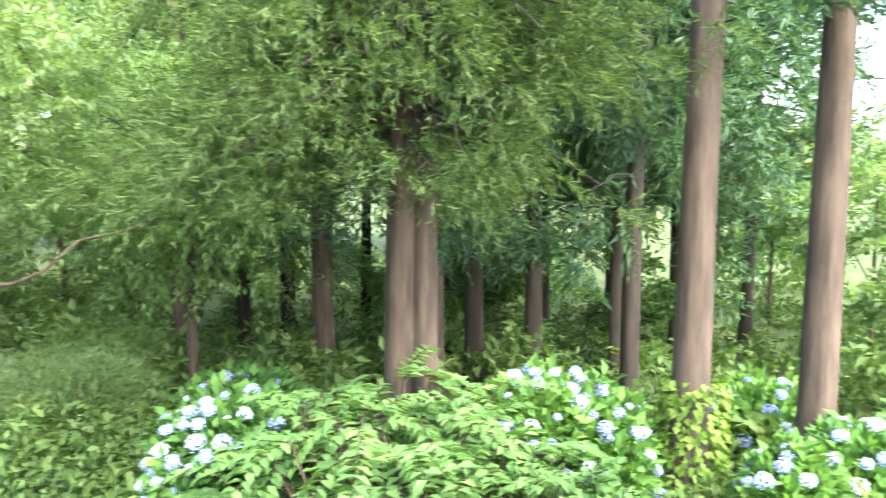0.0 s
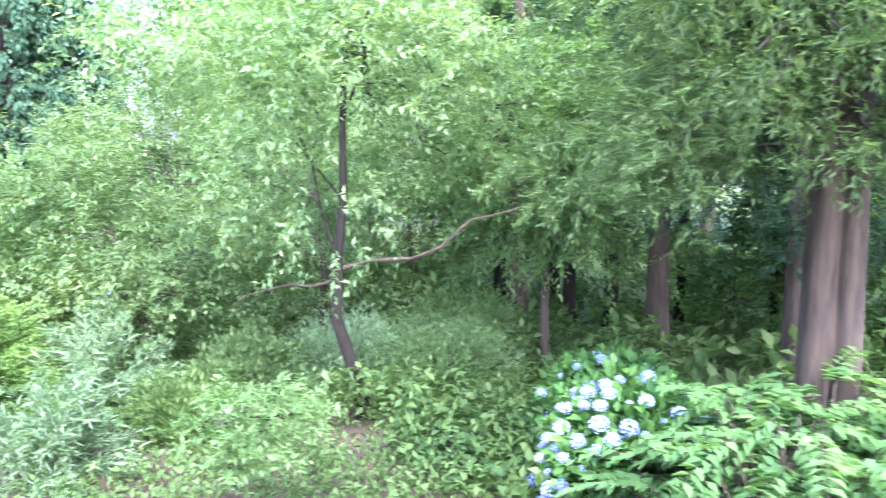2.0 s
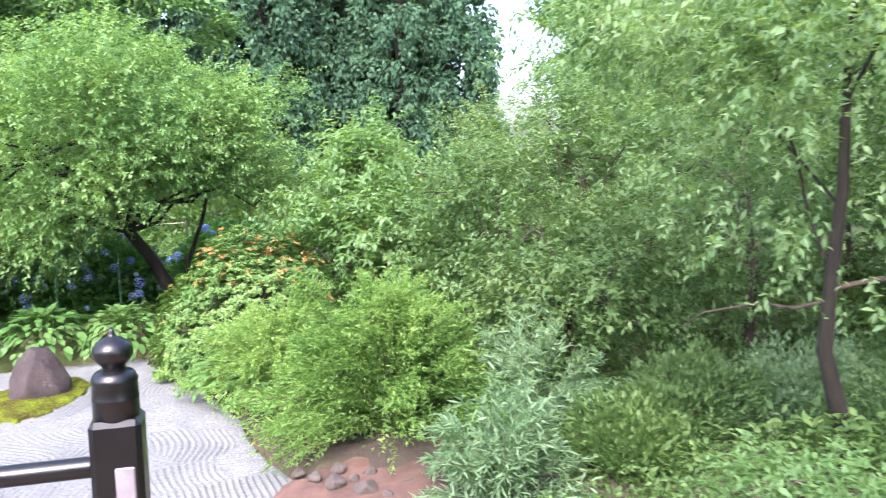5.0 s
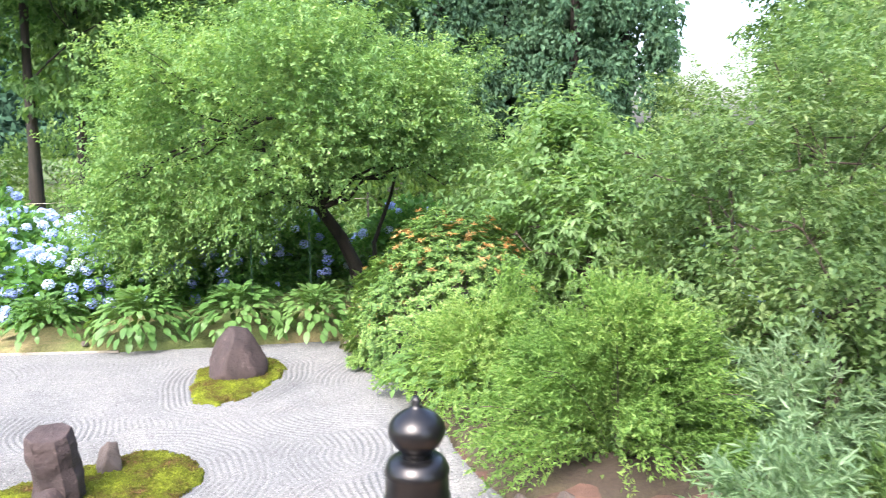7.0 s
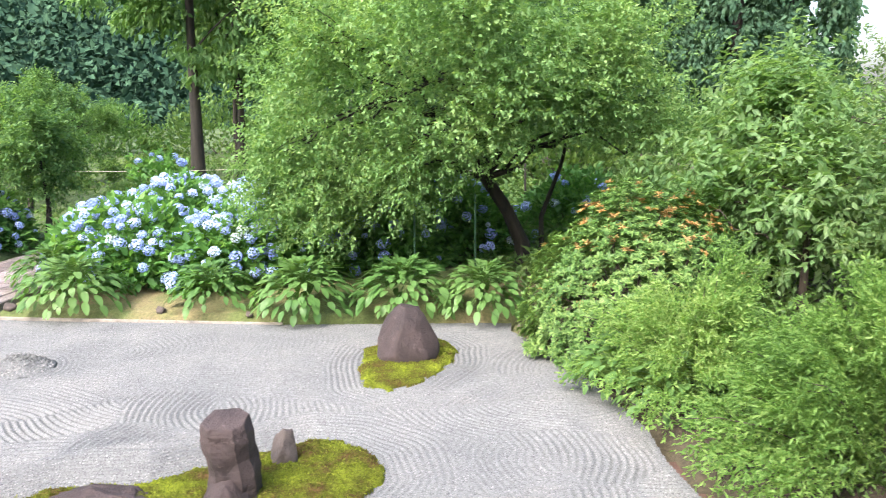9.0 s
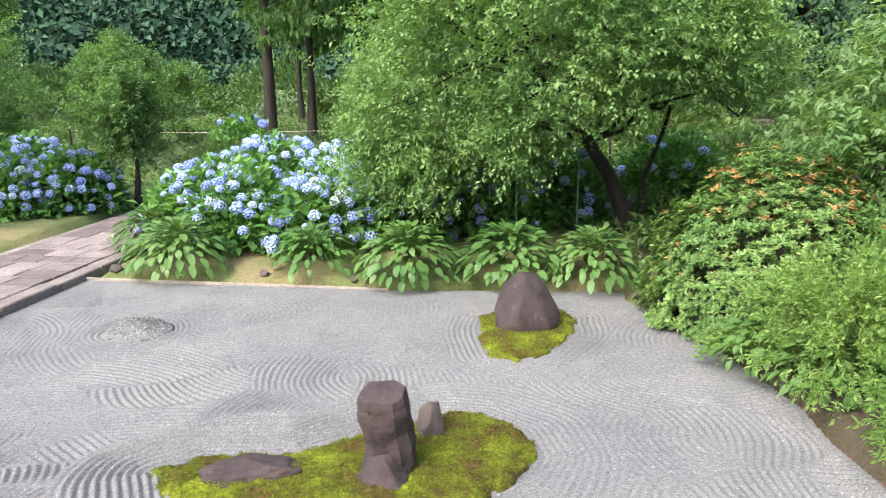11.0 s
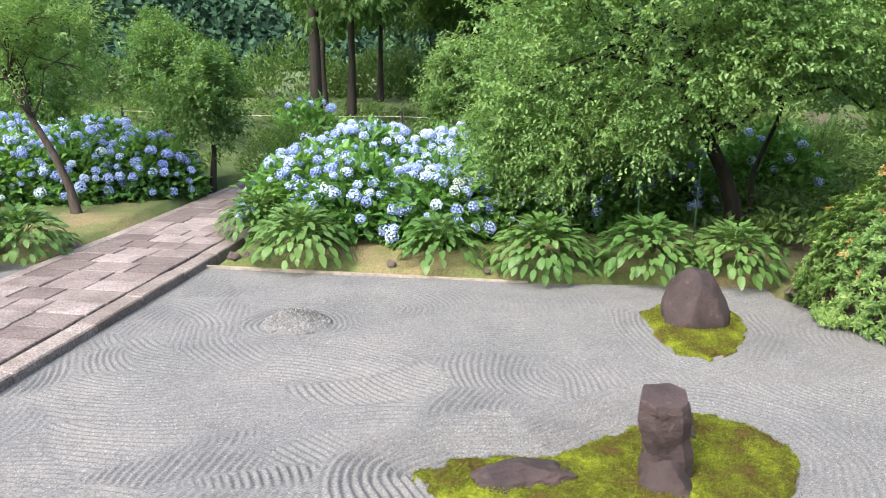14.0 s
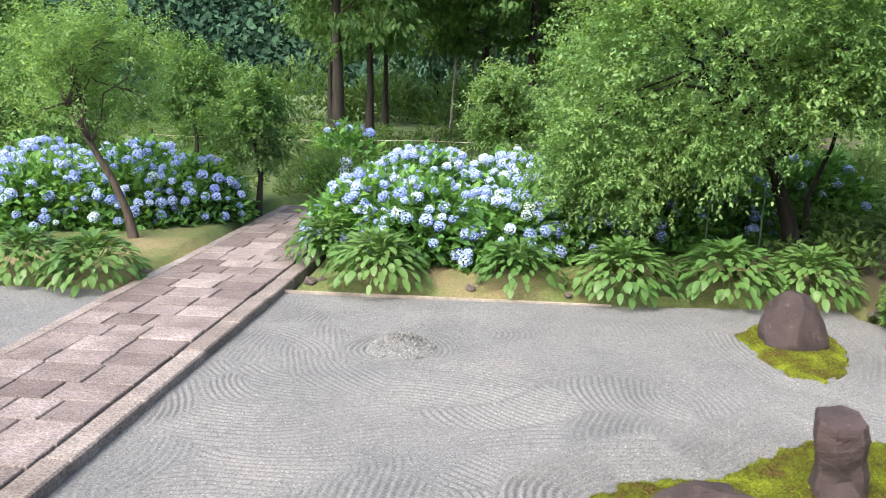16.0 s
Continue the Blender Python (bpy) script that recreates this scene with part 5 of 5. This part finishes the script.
for k, (x, y, cz, r, lab) in enumerate([(-3.45, 11.3, 1.3, 0.5, "small round-topped tree beside the path's end"), (-5.7, 14.2, 1.7, 0.62, "small round-topped tree beyond the hydrangeas"), (-8.2, 14.0, 1.3, 1.1, "rounded garden tree beyond the hydrangeas"),
                                        (-10.5, 16.0, 1.8, 1.5, "rounded garden tree beyond the hydrangeas"), (-7.5, 18.5, 1.35, 1.2, "rounded garden tree beyond the hydrangeas"), (-12.5, 12.5, 1.6, 1.5, "rounded garden tree beyond the hydrangeas"), (0.2, 12.3, 1.35, 0.55, "light green sapling beside the plum tree")]):
    tree("garden_tree", (x, y, float(lie(x, y))), lab, "tree", [(0, 0, -0.1), (0.06, 0, cz * 0.4), (-0.02, 0.02, cz * 0.8), (0, 0, cz)], 0.04, 0.018, (0, 0, cz), (r, r, r * 1.15), M_LIGHT if k == 6 else M_FAR, M_DARK_BARK, 630 + k, int(90 + 130 * r), 70, 0.22, 0.075, 0.036, 12, 0.3, 0.2, 0.5, twig=0.34, up=0.6)
tree("leaning_sapling", (-4.25, 9.25, 0.1), "thin-stemmed young tree leaning over hydrangeas, sparse crown", "tree", [(0, 0, -0.1), (-0.08, 0, 0.35), (-0.25, 0.02, 0.75), (-0.5, 0.05, 1.15), (-0.75, 0.05, 1.6), (-0.95, 0.05, 2.1)], 0.055, 0.025,
     (-0.5, 0, 1.95), (1.1, 0.9, 1.0), M_PLUM, M_BARK, 640, 190, 70, 0.26, 0.062, 0.024, 18, 0.15, 0.2, 0.55, twig=0.42, up=0.75)
shrub("clipped_hedge", (-2.75, 12.9, 0.1), "low clipped olive-green hedge mound", "hedge", (0.95, 0.7, 0.85), M_BUSH, 645, 6000, 0.05, 0.025, shell=0.8, lump=0.08)
shrub("clipped_hedge", (-9.5, 12.2, 0.1), "low clipped green hedge mound", "hedge", (1.2, 0.8, 0.9), M_BUSH, 646, 6000, 0.05, 0.025, shell=0.8, lump=0.08)
for k, (x, y) in enumerate([(-2.2, 25.5), (-1.5, 25.8), (-1.0, 25.3)]):
    ob = new("pale_trunk", mesh_of("pale_trunk", *tube([(0, 0, -0.2), (0.1, 0, 1.2), (0.25 - 0.2 * (k % 2), 0, 3.2)], (0.05, 0.042, 0.03), 7), M_PALE_BARK, True))
    ob.location = (x, y, 0.2)
    tagged(ob, "thin pale tree trunk in the far wood", "tree trunk", "pale trunks")

for k, (x, y, s) in enumerate([(-13, 30, 1.6), (-9, 31, 1.8), (-5.5, 32, 1.5), (-2, 31, 1.7), (1.5, 30, 1.6), (5, 31, 1.6), (9, 30, 1.5), (-17, 28, 1.7), (-21, 27, 1.6), (14, 28, 1.8), (19, 24, 1.8), (23, 15, 1.8), (24, 6, 1.8), (26, 0, 1.8), (23, -6, 1.7), (13, 16.5, 1.3), (9, 17, 1.3), (4.5, 18, 1.2), (1.2, 18.5, 1.2)]):
    shrub("woodland_shrub", (x, y, float(lie(x, y)) - 0.1), "leafy green shrub at the edge of the far wood", "shrub", (1.5 * s, 1.1 * s, 1.25 * s), M_UNDER if k % 3 else M_FAR, 660 + k, 2600, 0.2, 0.11, shell=0.6, lump=0.4, group="woodland shrubs")

# rope on posts beyond the flowers
rope_y, rope_z = 14.2, 0.98
root = thing("rope_fence", (-3.0, rope_y, 0.2), "thin pale rope strung between slim posts", "rope fence")
for x in (-6.5, -1.2, 3.6):
    part("post", lathe_mesh("post", [(0.02, -0.3), (0.02, rope_z - 0.12), (0.01, rope_z - 0.1)], M_DARK_BARK, 8), root, "", pose(x + 3.0, 0, 0))
xs = np.linspace(-6.5, 3.6, 20)
V, F = tube(np.stack([xs + 3.0, 0 * xs, rope_z - 0.2 - 0.04 * np.abs(np.sin((xs + 6.5) * 0.62))], 1), np.full(20, 0.004), 5)
part("rope", mesh_of("rope", V, F, M_ROPE, True), root)

# dark roof beam glimpsed between the shrubs, replaced by a made-up timber rail
root = thing("timber_fence", (8.0, 12.4, 0.0), "low black timber stand-in for a dark roof beam, half hidden by shrubs", "fence")
for x in (-0.7, 0.7):
    part("post", box_mesh("post", x - 0.05, x + 0.05, -0.05, 0.05, -0.2, 0.62, M_BLACK, 0.01), root)
part("rail", box_mesh("rail", -0.9, 0.9, -0.03, 0.03, 0.36, 0.46, M_BLACK, 0.01), root)
part("cap", box_mesh("cap", -0.95, 0.95, -0.08, 0.08, 0.62, 0.70, M_DECK, 0.01), root, "brown timber cap board")

# wooded hill
th = np.radians(np.linspace(-75, 25, 150))
rr = np.linspace(70, 330, 70)
TH, RR = np.meshgrid(th, rr)
HX, HY = RR * np.sin(TH), RR * np.cos(TH)
bumps = np.array([noise.noise(Vector((x * 0.11, y * 0.11, 0))) + 0.6 * noise.noise(Vector((x * 0.3, y * 0.3, 5))) for x, y in zip(HX.ravel(), HY.ravel())]).reshape(HX.shape)
HZ = -1 + 75 * np.clip((RR - 80) / 200, 0, 1) ** 0.9 * (0.55 + 0.45 * np.cos(np.clip((TH + 0.42) * 2.0, -1.5, 1.5))) + 2.4 * bumps * np.clip((RR - 75) / 40, 0, 1)
HZ = -1 + (HZ + 1) * np.clip((0.12 - TH) / 0.3, 0, 1)
ny, nx = HX.shape
i = (np.arange(ny - 1)[:, None] * nx + np.arange(nx - 1)).ravel()
# leaf colours raised and blued: the haze over the hill is painted in
hill_m = leaf_material("hazy_hill_woods", (0.015, 0.039, 0.024), (0.030, 0.071, 0.041), (0.054, 0.108, 0.060), 0.0, 0.9, 0.12, 0.1)
tagged(new("backdrop", mesh_of("backdrop", np.stack([HX, HY, HZ], -1).reshape(-1, 3), np.stack([i, i + 1, i + nx + 1, i + nx], 1), hill_m)), "distant hillside covered in dark green woods, paled by painted haze", "hill", kind="structure")
rng = np.random.default_rng(700)
k = 1900
tt, rd = np.radians(rng.uniform(-48, -10, k)), rng.uniform(72, 215, k)
ci = np.clip(((np.degrees(tt) + 75) / 100 * 149).astype(int), 0, 149)
ri = np.clip(((rd - 70) / 260 * 69).astype(int), 0, 69)
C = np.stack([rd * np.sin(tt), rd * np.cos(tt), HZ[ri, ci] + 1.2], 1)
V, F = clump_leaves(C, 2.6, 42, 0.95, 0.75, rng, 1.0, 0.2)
tagged(new("hill_trees", mesh_of("hill_trees", V, F, hill_m)), "dense dark tree crowns on the distant hill, paled by painted haze", "woods", kind="stuff")

# ---- veranda ----
DECK_Z = 0.58
part_wall = box_mesh("wall_south", -12, 5.9, -4.4, -4.2, -0.1, 4.2, M_PLASTER, 0)
tagged(new("wall_south", part_wall), "plain pale plaster wall behind the veranda", "wall", kind="structure")
deck = thing("floor", (0, 0, 0), "weathered brown plank veranda floor", "veranda", kind="structure")
plank = box_mesh("plank", 0, 0.145, -4.2, FRONT - 0.06, DECK_Z - 0.04, DECK_Z, M_DECK, 0.004)
for k in range(62):
    part("plank", plank, deck, "", pose(-3.6 + 0.15 * k, 0, 0))
part("fascia", box_mesh("fascia", -3.6, 5.7, FRONT - 0.06, FRONT, 0.0, DECK_Z - 0.045, M_DECK, 0.006), deck)
part("fascia", box_mesh("fascia", 5.7, 5.76, -4.2, FRONT, 0.0, DECK_Z - 0.045, M_DECK, 0.006), deck)

railing = thing("railing", (4.11, 1.32, DECK_Z), "black lacquered railing with an onion-shaped post finial", "railing")
newel = part("post", box_mesh("post", -0.064, 0.064, -0.064, 0.064, 0.0, 0.885, M_BLACK, 0.014), railing)
part("post_sleeve", lathe_mesh("post_sleeve", [(0.05, 0.872), (0.058, 0.886), (0.0575, 0.93), (0.0595, 0.934), (0.0575, 0.938), (0.0565, 0.975), (0.0585, 0.98), (0.056, 0.988), (0.05, 1.0), (0.04, 1.006), (0.03, 1.008)], M_BLACK), newel)
part("finial", lathe_mesh("finial", [(0.03, 1.003), (0.027, 1.012), (0.03, 1.02), (0.041, 1.03), (0.049, 1.044), (0.051, 1.056), (0.048, 1.068), (0.039, 1.08), (0.026, 1.089), (0.013, 1.095), (0.008, 1.101), (0.0085, 1.109), (0.003, 1.118)], M_BLACK), newel, "glossy black onion-shaped finial")
# thin pale strip: the post's lit face, put in as colour
part("metal_strip", box_mesh("metal_strip", -0.004, 0.044, -0.072, -0.063, 0.25, 0.765, M_LIT_FACE, 0.003), newel, "grey strip painting the light on the post's face")
for z0, r in ((0.752, 0.028), (0.45, 0.024)):
    V, F = tube([(-7.6, 0, z0), (-3.8, 0, z0), (-0.07, 0, z0)], (r, r, r), 12)
    part("rail", mesh_of("rail", V, F, M_BLACK, True), railing)
for x in (-1.9, -3.8, -5.7):
    part("baluster", box_mesh("baluster", x - 0.04, x + 0.04, -0.04, 0.04, 0, 0.74, M_BLACK, 0.008), railing)


# ---- paving, piece by piece ----
paving = thing("pavement", (0, 0, 0), "path of worn pinkish-brown rectangular stone slabs", "path", kind="structure")
rng = np.random.default_rng(800)


def slab_mesh(w, d, rng):
    """A slab with chamfered, slightly uneven top edges, its lower corner at the origin."""
    j = rng.uniform(-0.004, 0.004, (4, 2))
    base = np.array([(0, 0), (w, 0), (w, d), (0, d)], float) + j
    c = base.mean(0)
    top = base + (c - base) / np.linalg.norm(c - base, axis=1)[:, None] * 0.009
    h = 0.085 + rng.uniform(-0.003, 0.003)
    tilt = rng.uniform(-0.0025, 0.0025, 4)
    V = [(*p, 0.0) for p in base] + [(*p, h - 0.007) for p in base] + [(p[0], p[1], h + t) for p, t in zip(top, tilt)]
    F = [(8, 9, 10, 11)]
    for a in range(4):
        b = (a + 1) % 4
        F += [(a, b, b + 4, a + 4), (a + 4, b + 4, b + 8, a + 8)]
    return mesh_of("slab", np.array(V), F, M_SLAB)


y = FRONT - 0.2
while y < 12.4:
    d = float(rng.uniform(0.25, 0.33))
    x = PATH_L
    while x < PATH_R - 0.06:
        w = float(rng.uniform(0.27, 0.46))
        if PATH_R - x - w < 0.22:
            w = PATH_R - x
        part("slab", slab_mesh(w - 0.013, d - 0.015, rng), paving, "", pose(x + 0.005, y + 0.005, 0))
        x += w
    y += d
kerb = thing("kerb", (0, 0, 0), "low brown kerb stones along the stone path", "kerb", kind="structure")
for side, x0, x1 in ((0, PATH_R + 0.008, SAND_L + 0.022), (1, PATH_L - 0.14, PATH_L - 0.008)):
    y = FRONT - 0.1
    while y < (12.4 if side else 9.4):
        d = float(rng.uniform(0.6, 1.0))
        part("kerb_stone", box_mesh("kerb_stone", x0, x1, y + 0.005, y + d - 0.005, -0.06, 0.078 + float(rng.uniform(-0.006, 0.006)), M_CURB, 0.012), kerb)
        y += d
